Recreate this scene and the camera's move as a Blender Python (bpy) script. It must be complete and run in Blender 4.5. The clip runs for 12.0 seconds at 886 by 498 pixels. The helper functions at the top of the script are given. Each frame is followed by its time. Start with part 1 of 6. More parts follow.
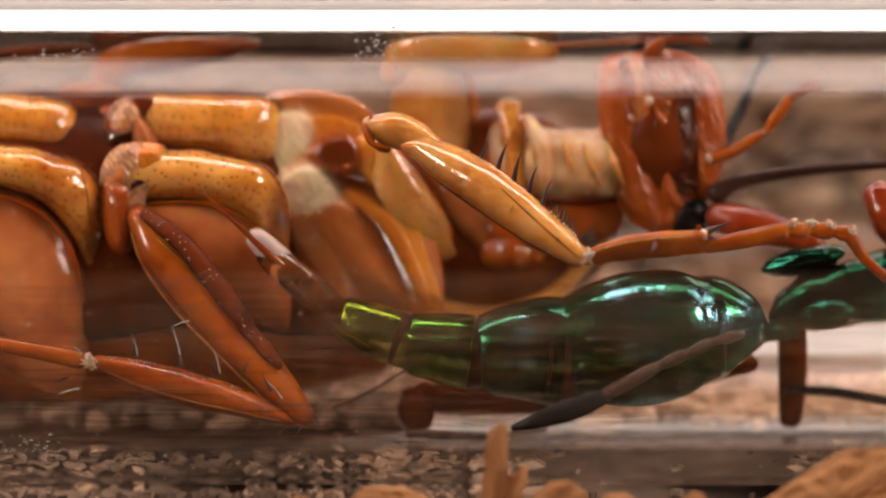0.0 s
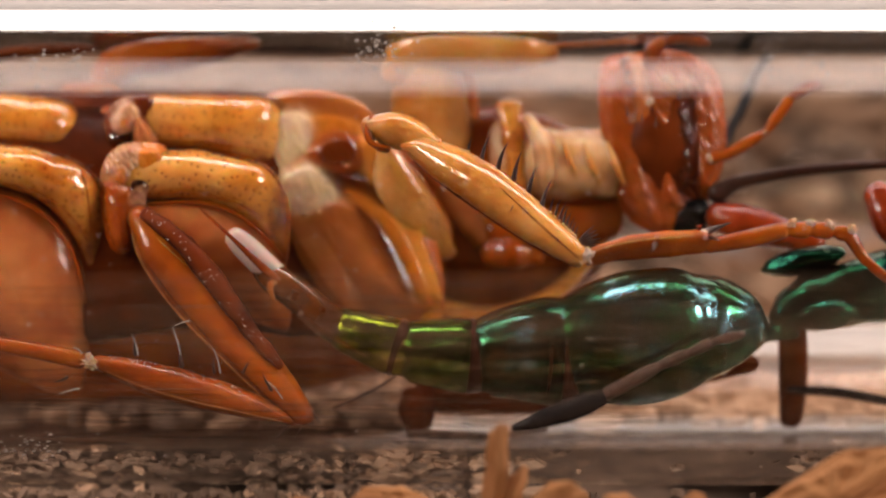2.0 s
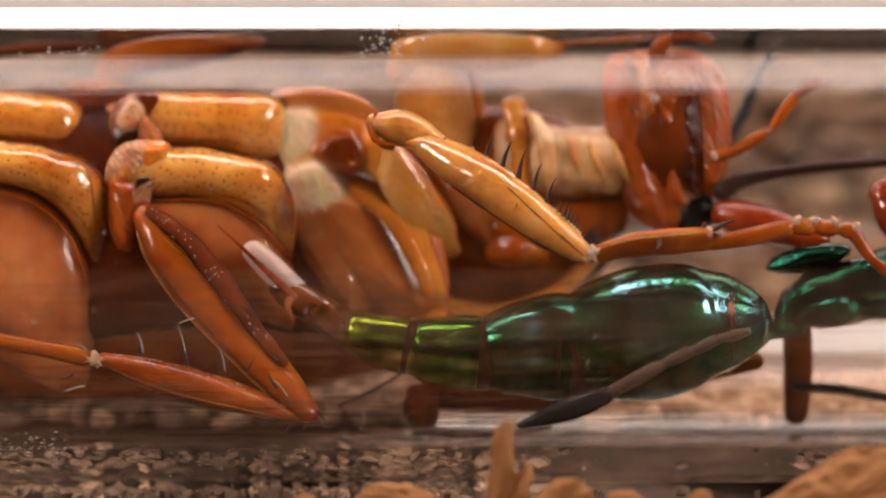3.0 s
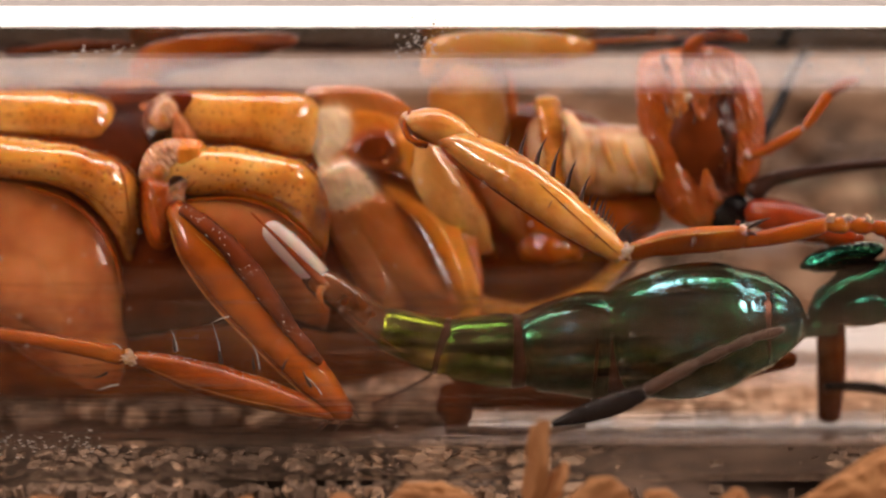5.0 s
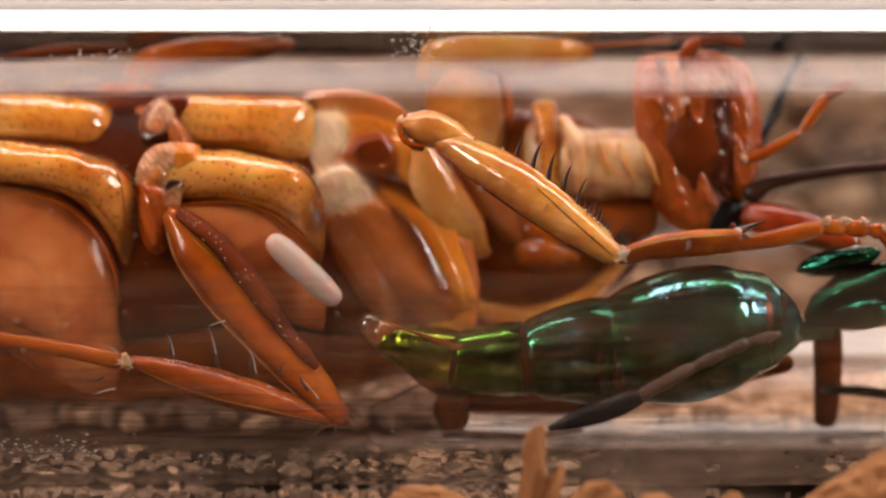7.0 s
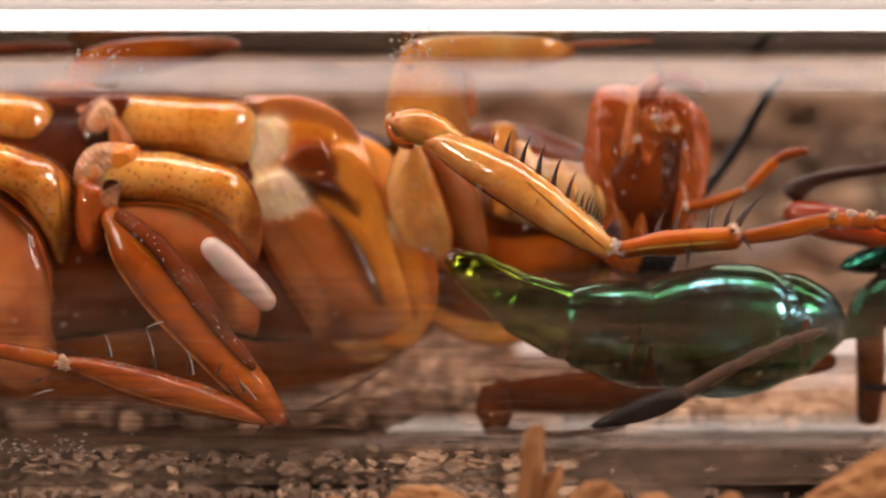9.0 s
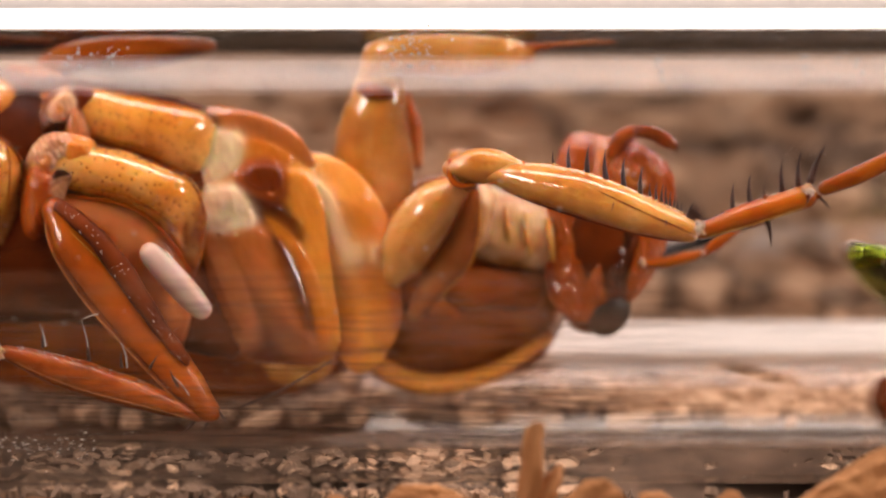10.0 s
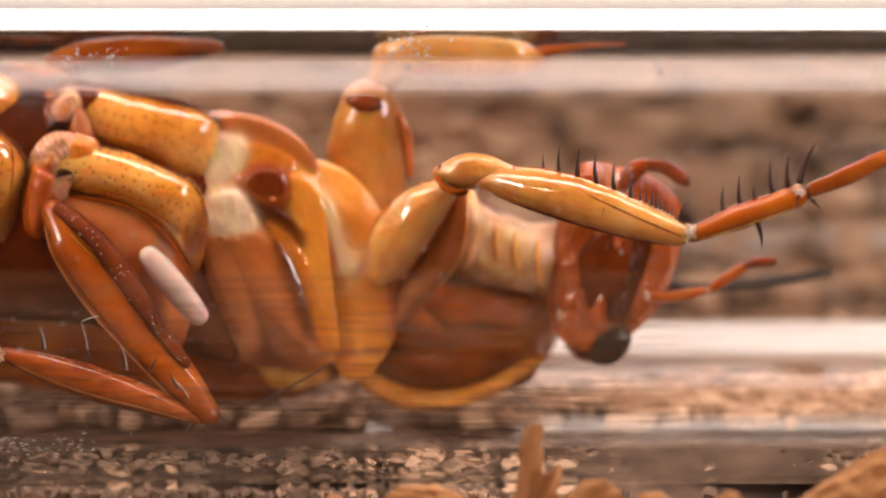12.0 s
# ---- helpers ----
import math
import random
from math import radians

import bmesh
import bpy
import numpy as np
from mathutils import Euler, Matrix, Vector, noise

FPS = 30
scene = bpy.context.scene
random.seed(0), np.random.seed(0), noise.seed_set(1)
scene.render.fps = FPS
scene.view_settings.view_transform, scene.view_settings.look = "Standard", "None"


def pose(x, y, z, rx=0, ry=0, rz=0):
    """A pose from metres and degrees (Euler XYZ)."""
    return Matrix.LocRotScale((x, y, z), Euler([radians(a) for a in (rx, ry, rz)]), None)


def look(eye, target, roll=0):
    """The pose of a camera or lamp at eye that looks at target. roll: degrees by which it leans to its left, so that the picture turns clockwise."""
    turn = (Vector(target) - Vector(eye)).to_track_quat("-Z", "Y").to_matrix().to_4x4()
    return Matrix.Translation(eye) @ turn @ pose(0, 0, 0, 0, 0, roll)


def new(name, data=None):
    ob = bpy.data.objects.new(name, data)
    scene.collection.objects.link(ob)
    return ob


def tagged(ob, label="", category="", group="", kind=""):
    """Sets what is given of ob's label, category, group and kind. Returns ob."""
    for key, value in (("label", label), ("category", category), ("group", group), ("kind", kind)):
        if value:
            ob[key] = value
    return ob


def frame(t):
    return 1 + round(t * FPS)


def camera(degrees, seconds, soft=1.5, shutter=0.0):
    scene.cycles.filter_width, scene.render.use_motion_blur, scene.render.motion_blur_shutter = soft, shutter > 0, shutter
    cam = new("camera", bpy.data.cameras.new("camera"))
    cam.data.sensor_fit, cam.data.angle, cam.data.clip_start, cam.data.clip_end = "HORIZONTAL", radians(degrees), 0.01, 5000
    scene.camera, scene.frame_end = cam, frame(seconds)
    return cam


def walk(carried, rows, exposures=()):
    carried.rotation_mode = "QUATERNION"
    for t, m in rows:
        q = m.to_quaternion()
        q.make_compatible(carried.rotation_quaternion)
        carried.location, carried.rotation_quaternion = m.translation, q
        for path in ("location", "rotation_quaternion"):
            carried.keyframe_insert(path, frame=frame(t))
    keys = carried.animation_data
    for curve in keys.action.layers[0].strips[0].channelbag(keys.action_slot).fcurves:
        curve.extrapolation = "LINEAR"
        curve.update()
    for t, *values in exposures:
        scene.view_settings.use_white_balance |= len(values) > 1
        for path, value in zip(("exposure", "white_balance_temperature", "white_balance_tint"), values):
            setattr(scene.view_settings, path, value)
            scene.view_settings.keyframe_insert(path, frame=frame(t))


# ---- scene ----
# A glass tube on wood chips; inside it a wasp lays its egg on a cockroach.
# All lengths below are millimetres in the tilted space of the tube: across, up, away.
MM = 0.001
TILT = 15.0
EYE_BACK = 120.0
TUBE_R, TUBE_WALL, TUBE_UP = 5.55, 0.765, 0.23
AXIS = Vector((0, 0, TUBE_R * MM))
TURN = Matrix.Rotation(radians(-TILT), 4, "X")
# origin of the tilted space: the tube's axis runs TUBE_UP above it
ORIGIN = AXIS - (TURN @ Vector((0, 0, TUBE_UP * MM)))
REST = Matrix.Translation(ORIGIN) @ TURN


def spot(u, v, w=0.0):
    return Vector((u, w, v)) * MM


def shift(u, v, w=0.0, turn=0.0):
    return REST @ Matrix.Translation(spot(u, v, w)) @ Matrix.Rotation(radians(turn), 4, "Y")


# ---------------------------------------------------------------- camera
cam = camera(9.527, 12.0, soft=2.0, shutter=0.9)
cam.data.dof.use_dof = True
cam.data.dof.focus_distance = (EYE_BACK - 2.3) * MM
cam.data.dof.aperture_fstop = 44


def eye(u, v):
    return REST @ Matrix.Translation(spot(u, v, -EYE_BACK)) @ pose(0, 0, 0, 90)


walk(cam, [
    (0.0, eye(0, 0)), (1.0, eye(0.005, 0)), (1.5, eye(0, 0)), (2.0, eye(-0.01, 0)), (2.5, eye(-0.065, -0.02)), (3.0, eye(-0.12, -0.055)),
    (3.3, eye(-0.2, -0.065)), (4.4, eye(-0.78, -0.09)), (5.0, eye(-0.88, -0.09)), (5.5, eye(-0.92, -0.1)), (6.0, eye(-0.92, -0.06)),
    (6.5, eye(-0.84, -0.01)), (7.0, eye(-0.8, 0)), (9.0, eye(-0.765, -0.005)), (9.5, eye(-0.765, -0.02)), (10.0, eye(-0.765, -0.04)),
    (11.0, eye(-0.75, -0.025)), (12.0, eye(-0.74, -0.025)),
], [(0.0, 0.18), (7.0, 0.24), (9.0, 0.31), (10.0, 0.43), (12.0, 0.55)])

# ---------------------------------------------------------------- light
world = bpy.data.worlds.new("room")
scene.world = world
world.use_nodes = True
world.node_tree.nodes["Background"].inputs[0].default_value = (1.0, 0.86, 0.74, 1)
world.node_tree.nodes["Background"].inputs[1].default_value = 0.008


def softbox(name, at, to, sx, sy, watts, colour=(1, 0.803, 0.7)):
    data = bpy.data.lights.new(name, "AREA")
    data.shape, data.size, data.size_y, data.energy, data.color = "RECTANGLE", sx, sy, watts, colour
    ob = new(name, data)
    ob.matrix_world = look(at, to)
    return ob


softbox("overhead_softbox", (0, 0.1, 0.6), AXIS, 1.7, 0.18, 1.5, (1, 0.8, 0.725))
# narrower second lamp, added to brighten the softbox's middle and its highlights
softbox("overhead_tube", (0, 0.1, 0.595), AXIS, 1.7, 0.1, 2.4, (1, 0.8, 0.725))
# unseen side fills, added to brighten the insects' fronts and the litter
softbox("left_softbox", (-0.33, -0.15, 0.2), AXIS, 0.1, 0.1, 0.4)
softbox("right_softbox", (0.33, -0.15, 0.2), AXIS, 0.1, 0.1, 0.4)
softbox("rear_softbox", (0, 0.224, 0.124), AXIS, 0.7, 0.1, 0.66)


# ---------------------------------------------------------------- materials
def material(name):
    mat = bpy.data.materials.new(name)
    mat.use_nodes = True
    nt = mat.node_tree
    return mat, nt, nt.nodes["Principled BSDF"]


def node(nt, kind, **inputs):
    n = nt.nodes.new(kind)
    for key, value in inputs.items():
        n.inputs[key.replace("_", " ")].default_value = value
    return n


def ramp(nt, source, stops):
    r = nt.nodes.new("ShaderNodeValToRGB")
    el = r.color_ramp.elements
    while len(el) < len(stops):
        el.new(0.5)
    for e, (p, c) in zip(el, stops):
        e.position, e.color = p, (*c, 1)
    nt.links.new(source, r.inputs[0])
    return r.outputs[0]


def blend(nt, fac, a, b, how="MIX"):
    m = nt.nodes.new("ShaderNodeMix")
    m.data_type, m.blend_type = "RGBA", how
    for sock, value in ((m.inputs[0], fac), (m.inputs[6], a), (m.inputs[7], b)):
        if isinstance(value, (int, float)):
            sock.default_value = value
        elif isinstance(value, tuple):
            sock.default_value = (*value, 1)
        else:
            nt.links.new(value, sock)
    return m.outputs[2]


def coords(nt, stretch=(1, 1, 1)):
    tc = nt.nodes.new("ShaderNodeTexCoord")
    mp = nt.nodes.new("ShaderNodeMapping")
    mp.inputs["Scale"].default_value = stretch
    nt.links.new(tc.outputs["Object"], mp.inputs[0])
    return mp.outputs[0]


def noise_of(nt, vec, scale, detail=4.0, rough=0.55):
    n = node(nt, "ShaderNodeTexNoise", Scale=scale, Detail=detail, Roughness=rough)
    nt.links.new(vec, n.inputs["Vector"])
    return n.outputs["Fac"]


def bumped(nt, bsdf, height, strength, distance):
    b = node(nt, "ShaderNodeBump", Strength=strength, Distance=distance)
    nt.links.new(height, b.inputs["Height"])
    nt.links.new(b.outputs[0], bsdf.inputs["Normal"])


def chitin(name, light, mid, dark, rough=0.3, pores=0.0, skin=0.35, coat=0.9, scale=700.0, folds=0.0, gloss=0.1, bleed=0.00035, painted=False, ior=1.75):
    """Insect cuticle: mottled, slightly see-through, glossy, with fine dark pores."""
    mat, nt, b = material(name)
    vec = coords(nt)
    broad = noise_of(nt, vec, scale, 3)
    fine = noise_of(nt, vec, scale * 7, 5, 0.65)
    col = ramp(nt, broad, [(0.2, dark), (0.46, mid), (0.72, light)])
    if painted:
        pigment = nt.nodes.new("ShaderNodeAttribute")
        pigment.attribute_name = "pigment"
        col = blend(nt, 1.0, pigment.outputs["Color"], ramp(nt, broad, [(0.25, (0.86, 0.8, 0.74)), (0.7, (1.08, 1.1, 1.12))]), "MULTIPLY")
    cloud = noise_of(nt, vec, scale * 2.6, 6, 0.65)
    col = blend(nt, ramp(nt, cloud, [(0.36, (0.14,) * 3), (0.56, (0,) * 3)]), col, tuple(0.7 * x for x in dark))
    col = blend(nt, ramp(nt, fine, [(0.35, (0.14, 0.14, 0.14)), (0.7, (0, 0, 0))]), col, dark)
    # margins, lower sides and ends darkened: pigment, with edge and crease shade painted in
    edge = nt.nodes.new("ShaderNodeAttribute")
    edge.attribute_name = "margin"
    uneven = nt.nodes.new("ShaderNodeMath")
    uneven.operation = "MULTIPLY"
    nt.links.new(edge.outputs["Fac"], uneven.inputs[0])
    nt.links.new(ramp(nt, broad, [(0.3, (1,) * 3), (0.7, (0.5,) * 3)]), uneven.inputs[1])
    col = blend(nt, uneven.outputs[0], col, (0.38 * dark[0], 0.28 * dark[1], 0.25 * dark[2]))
    pits = None
    if pores:
        vor = node(nt, "ShaderNodeTexVoronoi", Scale=4300.0, Randomness=0.85)
        vor.voronoi_dimensions = "2D"
        flat_ = nt.nodes.new("ShaderNodeMapping")
        flat_.inputs["Rotation"].default_value = (radians(90), 0, 0)
        nt.links.new(vec, flat_.inputs[0])
        nt.links.new(flat_.outputs[0], vor.inputs["Vector"])
        pits = vor.outputs["Distance"]
        dots = ramp(nt, pits, [(0.085, (pores, pores, pores)), (0.14, (0, 0, 0))])
        col = blend(nt, dots, col, (dark[0] * 0.35, dark[1] * 0.3, dark[2] * 0.3))
    nt.links.new(col, b.inputs["Base Color"])
    nt.links.new(ramp(nt, fine, [(0.3, (rough * 0.7,) * 3), (0.8, (rough * 1.5,) * 3)]), b.inputs["Roughness"])
    b.inputs["Subsurface Weight"].default_value = skin
    b.inputs["Subsurface Radius"].default_value = (0.8, 0.34, 0.1)
    b.inputs["Subsurface Scale"].default_value = bleed
    b.inputs["Specular IOR Level"].default_value = gloss
    b.inputs["IOR"].default_value = 1.4
    b.inputs["Coat Weight"].default_value = coat
    b.inputs["Coat Roughness"].default_value = 0.055
    b.inputs["Coat IOR"].default_value = ior
    height = blend(nt, 0.5, fine, cloud)
    if pores:
        height = blend(nt, 0.6, height, ramp(nt, pits, [(0.1, (0,) * 3), (0.4, (1,) * 3)]))
    if folds:
        height = noise_of(nt, coords(nt, (1, 1, 0.3)), 4200, 4, 0.5)
    bumped(nt, b, height, 0.45 + folds, 0.00006 + folds * 0.0001)
    # the wet gloss breaks up on fine wrinkles
    wet = node(nt, "ShaderNodeBump", Strength=0.25 + folds, Distance=0.00002 + folds * 0.00005)
    nt.links.new(noise_of(nt, vec, scale * 12, 3, 0.5), wet.inputs["Height"])
    nt.links.new(wet.outputs[0], b.inputs["Coat Normal"])
    return mat


def jewel(name, a, b_, c, rough=0.13, coat=0.3):
    """Metallic interference colours of the wasp's shell, finely punctured."""
    mat, nt, b = material(name)
    vec = coords(nt)
    col = ramp(nt, noise_of(nt, vec, 900, 3, 0.6), [(0.34, a), (0.5, b_), (0.66, c)])
    fine = noise_of(nt, vec, 16000, 3, 0.6)
    pits = node(nt, "ShaderNodeTexVoronoi", Scale=15000.0)
    nt.links.new(vec, pits.inputs["Vector"])
    hollow = ramp(nt, pits.outputs["Distance"], [(0.12, (0,) * 3), (0.4, (1,) * 3)])
    nt.links.new(blend(nt, ramp(nt, pits.outputs["Distance"], [(0.12, (0.75,) * 3), (0.3, (0,) * 3)]), col, (0.004, 0.008, 0.006)), b.inputs["Base Color"])
    b.inputs["Metallic"].default_value = 1.0
    nt.links.new(ramp(nt, fine, [(0.3, (rough * 0.8,) * 3), (0.8, (rough * 1.6,) * 3)]), b.inputs["Roughness"])
    b.inputs["Coat Weight"].default_value, b.inputs["Coat Roughness"].default_value = coat, 0.05
    b.inputs["Thin Film Thickness"].default_value = 380
    b.inputs["Thin Film IOR"].default_value = 1.45
    bumped(nt, b, blend(nt, 0.4, hollow, fine), 0.45, 0.000014)
    return mat


def plain(name, colour, rough=0.4, metal=0.0, scale=2500.0, depth=0.5):
    mat, nt, b = material(name)
    vec = coords(nt)
    n = noise_of(nt, vec, scale, 5, 0.6)
    low = tuple(x * (1 - depth) for x in colour)
    nt.links.new(ramp(nt, n, [(0.3, low), (0.7, colour)]), b.inputs["Base Color"])
    b.inputs["Roughness"].default_value, b.inputs["Metallic"].default_value = rough, metal
    bumped(nt, b, n, 0.3, 0.00005)
    return mat


AMBER = chitin("amber_cuticle", (0.9, 0.5, 0.13), (0.82, 0.36, 0.045), (0.4, 0.07, 0.002), 0.3, 0.9, 0.9, 1.0, ior=2.2)
HONEY = chitin("honey_cuticle", (0.84, 0.49, 0.17), (0.73, 0.345, 0.065), (0.4, 0.1, 0.007), 0.3, 0.12, 0.9, 1.0, ior=2.1)
RUST = chitin("rust_cuticle", (0.52, 0.15, 0.007), (0.4, 0.088, 0.003), (0.18, 0.028, 0.001), 0.32, 0.0, 0.85, 0.6, bleed=0.0004)
TAN = chitin("tan_plate", (0.74, 0.32, 0.12), (0.62, 0.21, 0.06), (0.32, 0.065, 0.008), 0.36, 0.0, 0.9, 0.5)
CREAM = chitin("cream_membrane", (0.92, 0.72, 0.48), (0.82, 0.52, 0.25), (0.58, 0.22, 0.04), 0.22, 0.0, 0.8, 1.0, 1500, 0.35, bleed=0.0002)
GOLD = chitin("golden_breast_skin", (0.94, 0.6, 0.22), (0.84, 0.42, 0.08), (0.56, 0.18, 0.015), 0.25, 0.0, 0.9, 1.0, 1300, 0.2, bleed=0.0005)
SCLERITE = chitin("dark_sclerite", (0.4, 0.1, 0.012), (0.25, 0.048, 0.006), (0.09, 0.014, 0.002), 0.2, 0.0, 0.7, 0.9)
JOINT = chitin("whitish_joint", (0.8, 0.6, 0.48), (0.66, 0.36, 0.2), (0.34, 0.1, 0.025), 0.22, 0.0, 0.6, 1.0, 3600, 0.2, bleed=0.00015)
HIDE = chitin("soft_hide", (0.8, 0.4, 0.1), (0.7, 0.3, 0.05), (0.3, 0.05, 0.004), 0.25, 0.0, 0.85, 1.0, 1300, bleed=0.00016, painted=True)
SPINE = plain("spine_brown", (0.05, 0.016, 0.008), 0.3)
BLACK = plain("black_cuticle", (0.012, 0.009, 0.008), 0.25)
DUSK = plain("dusky_leg", (0.085, 0.045, 0.03), 0.4)
SIENNA = chitin("sienna_plate", (0.56, 0.23, 0.08), (0.44, 0.15, 0.04), (0.24, 0.06, 0.01), 0.45, 0.0, 0.9, 0.15)
UMBER = chitin("umber_underside", (0.2, 0.045, 0.004), (0.11, 0.019, 0.0015), (0.045, 0.006, 0.001), 0.7, 0.0, 0.7, 0.0, gloss=0.08)
DEEP = chitin("deep_brown_cuticle", (0.22, 0.042, 0.004), (0.125, 0.02, 0.002), (0.04, 0.006, 0.001), 0.4, 0.0, 0.4, 0.05)
ORANGE = chitin("orange_femur", (0.46, 0.075, 0.008), (0.34, 0.042, 0.005), (0.15, 0.016, 0.003), 0.25)
OVI = chitin("brown_sheath", (0.3, 0.085, 0.012), (0.09, 0.022, 0.004), (0.012, 0.004, 0.002), 0.12, 0.0, 0.2, 1.0, ior=2.4)
GREEN = jewel("green_shell", (0.04, 0.12, 0.01), (0.12, 0.28, 0.05), (0.48, 0.72, 0.4), 0.075, 0.0)
TEAL = jewel("teal_shell", (0.012, 0.07, 0.012), (0.03, 0.15, 0.085), (0.26, 0.56, 0.72), 0.075, 0.0)
LIME = jewel("lime_shell", (0.06, 0.09, 0.006), (0.28, 0.36, 0.03), (0.66, 0.72, 0.2), 0.075, 0.0)
AZURE = jewel("azure_shell", (0.012, 0.07, 0.018), (0.045, 0.17, 0.11), (0.32, 0.58, 0.76), 0.075, 0.0)
MIDNIGHT = jewel("dark_green_shell", (0.004, 0.02, 0.008), (0.01, 0.07, 0.035), (0.03, 0.2, 0.15), 0.12, 0.0)
COPPER = plain("copper_margin", (0.09, 0.03, 0.018), 0.3, 0.8)


def egg_material():
    mat, nt, b = material("egg_white")
    n = noise_of(nt, coords(nt), 1500, 4)
    nt.links.new(ramp(nt, n, [(0.3, (0.5, 0.42, 0.365)), (0.7, (0.56, 0.475, 0.42))]), b.inputs["Base Color"])
    b.inputs["Subsurface Weight"].default_value, b.inputs["Subsurface Scale"].default_value = 0.9, 0.0006
    b.inputs["Roughness"].default_value, b.inputs["Coat Weight"].default_value, b.inputs["Coat Roughness"].default_value = 0.35, 0.5, 0.08
    return mat


EGG = egg_material()


def wood(name, light, dark, along=1.0):
    mat, nt, b = material(name)
    vec = coords(nt, (1, 6, 6))
    grain = noise_of(nt, vec, 260, 6, 0.65)
    blot = noise_of(nt, coords(nt), 90, 3)
    info = nt.nodes.new("ShaderNodeNewGeometry")
    col = ramp(nt, grain, [(0.28, dark), (0.55, tuple((x + y) / 2 for x, y in zip(light, dark))), (0.75, light)])
    col = blend(nt, ramp(nt, info.outputs["Random Per Island"], [(0, (0.6,) * 3), (0.4, (0.1,) * 3), (1, (0,) * 3)]), col, dark)
    col = blend(nt, ramp(nt, blot, [(0.45, (0,) * 3), (0.7, (0.6,) * 3)]), col, tuple(x * 0.5 for x in dark))
    nt.links.new(col, b.inputs["Base Color"])
    b.inputs["Roughness"].default_value = 0.75
    bumped(nt, b, grain, 0.6, 0.0003)
    return mat


CHIP = wood("chip_wood", (0.8, 0.42, 0.17), (0.36, 0.14, 0.045))
PALE = wood("pale_litter_wood", (0.82, 0.58, 0.39), (0.4, 0.24, 0.145))
BARK = wood("bark_litter", (0.38, 0.255, 0.165), (0.11, 0.067, 0.044))
SOIL = plain("brown_soil", (0.15, 0.092, 0.058), 0.95, 0.0, 1500, 0.8)


def glass_material():
    mat, nt, b = material("clear_glass")
    b.inputs["Base Color"].default_value = (0.99, 0.99, 0.985, 1)
    b.inputs["Transmission Weight"].default_value = 1
    b.inputs["IOR"].default_value = 1.47
    b.inputs["Roughness"].default_value = 0.0
    return mat


GLASS = glass_material()
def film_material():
    """Smear that paints the litter's reflection and lets most light through: streaks along the tube, thin and thick by
    turns.
    """
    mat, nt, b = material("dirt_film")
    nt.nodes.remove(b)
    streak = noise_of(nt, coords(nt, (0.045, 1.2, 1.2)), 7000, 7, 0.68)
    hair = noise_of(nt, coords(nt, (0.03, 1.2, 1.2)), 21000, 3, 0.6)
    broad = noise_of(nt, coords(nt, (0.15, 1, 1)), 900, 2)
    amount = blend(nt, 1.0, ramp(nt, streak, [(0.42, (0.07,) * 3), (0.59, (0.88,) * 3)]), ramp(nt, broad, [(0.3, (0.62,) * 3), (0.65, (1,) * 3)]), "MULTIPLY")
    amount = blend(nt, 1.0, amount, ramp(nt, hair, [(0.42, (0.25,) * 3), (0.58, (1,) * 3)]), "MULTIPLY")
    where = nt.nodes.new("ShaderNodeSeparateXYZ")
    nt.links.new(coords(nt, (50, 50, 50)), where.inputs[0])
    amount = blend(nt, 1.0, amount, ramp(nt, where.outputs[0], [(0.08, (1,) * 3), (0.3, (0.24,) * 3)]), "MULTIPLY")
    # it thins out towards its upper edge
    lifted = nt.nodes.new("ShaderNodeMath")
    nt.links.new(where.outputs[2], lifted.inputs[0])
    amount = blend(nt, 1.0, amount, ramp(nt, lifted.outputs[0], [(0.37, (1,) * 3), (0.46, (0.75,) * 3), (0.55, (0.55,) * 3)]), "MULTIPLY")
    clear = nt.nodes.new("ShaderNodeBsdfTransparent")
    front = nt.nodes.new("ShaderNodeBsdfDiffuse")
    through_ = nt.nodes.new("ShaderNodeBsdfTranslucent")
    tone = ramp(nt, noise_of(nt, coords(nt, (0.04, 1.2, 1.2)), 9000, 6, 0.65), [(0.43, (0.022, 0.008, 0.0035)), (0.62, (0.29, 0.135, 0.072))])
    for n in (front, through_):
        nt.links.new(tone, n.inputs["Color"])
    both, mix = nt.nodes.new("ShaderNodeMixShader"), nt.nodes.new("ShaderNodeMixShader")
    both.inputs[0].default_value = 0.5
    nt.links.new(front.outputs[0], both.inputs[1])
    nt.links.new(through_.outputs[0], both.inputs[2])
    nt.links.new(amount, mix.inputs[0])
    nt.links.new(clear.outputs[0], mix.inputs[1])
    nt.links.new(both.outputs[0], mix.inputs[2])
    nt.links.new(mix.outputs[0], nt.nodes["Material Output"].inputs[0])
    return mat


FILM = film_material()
DUST = plain("white_dust", (0.6, 0.56, 0.52), 0.8)
GREY_BAND = plain("grey_splint", (0.5, 0.42, 0.37), 0.7, 0, 900, 0.3)
WHITE_BAND = plain("white_band", (0.92, 0.9, 0.88), 0.6, 0, 300, 0.04)


# ---------------------------------------------------------------- builders
def part(name, bm, mat, parent=None, label="", at=None):
    me = bpy.data.meshes.new(name)
    bm.normal_update()
    bm.to_mesh(me)
    bm.free()
    for p in me.polygons:
        p.use_smooth = True
    me.materials.append(mat)
    ob = new(name, me)
    if parent:
        ob.parent = parent
    if at:
        ob.location = at
    if label:
        tagged(ob, label)
    return ob


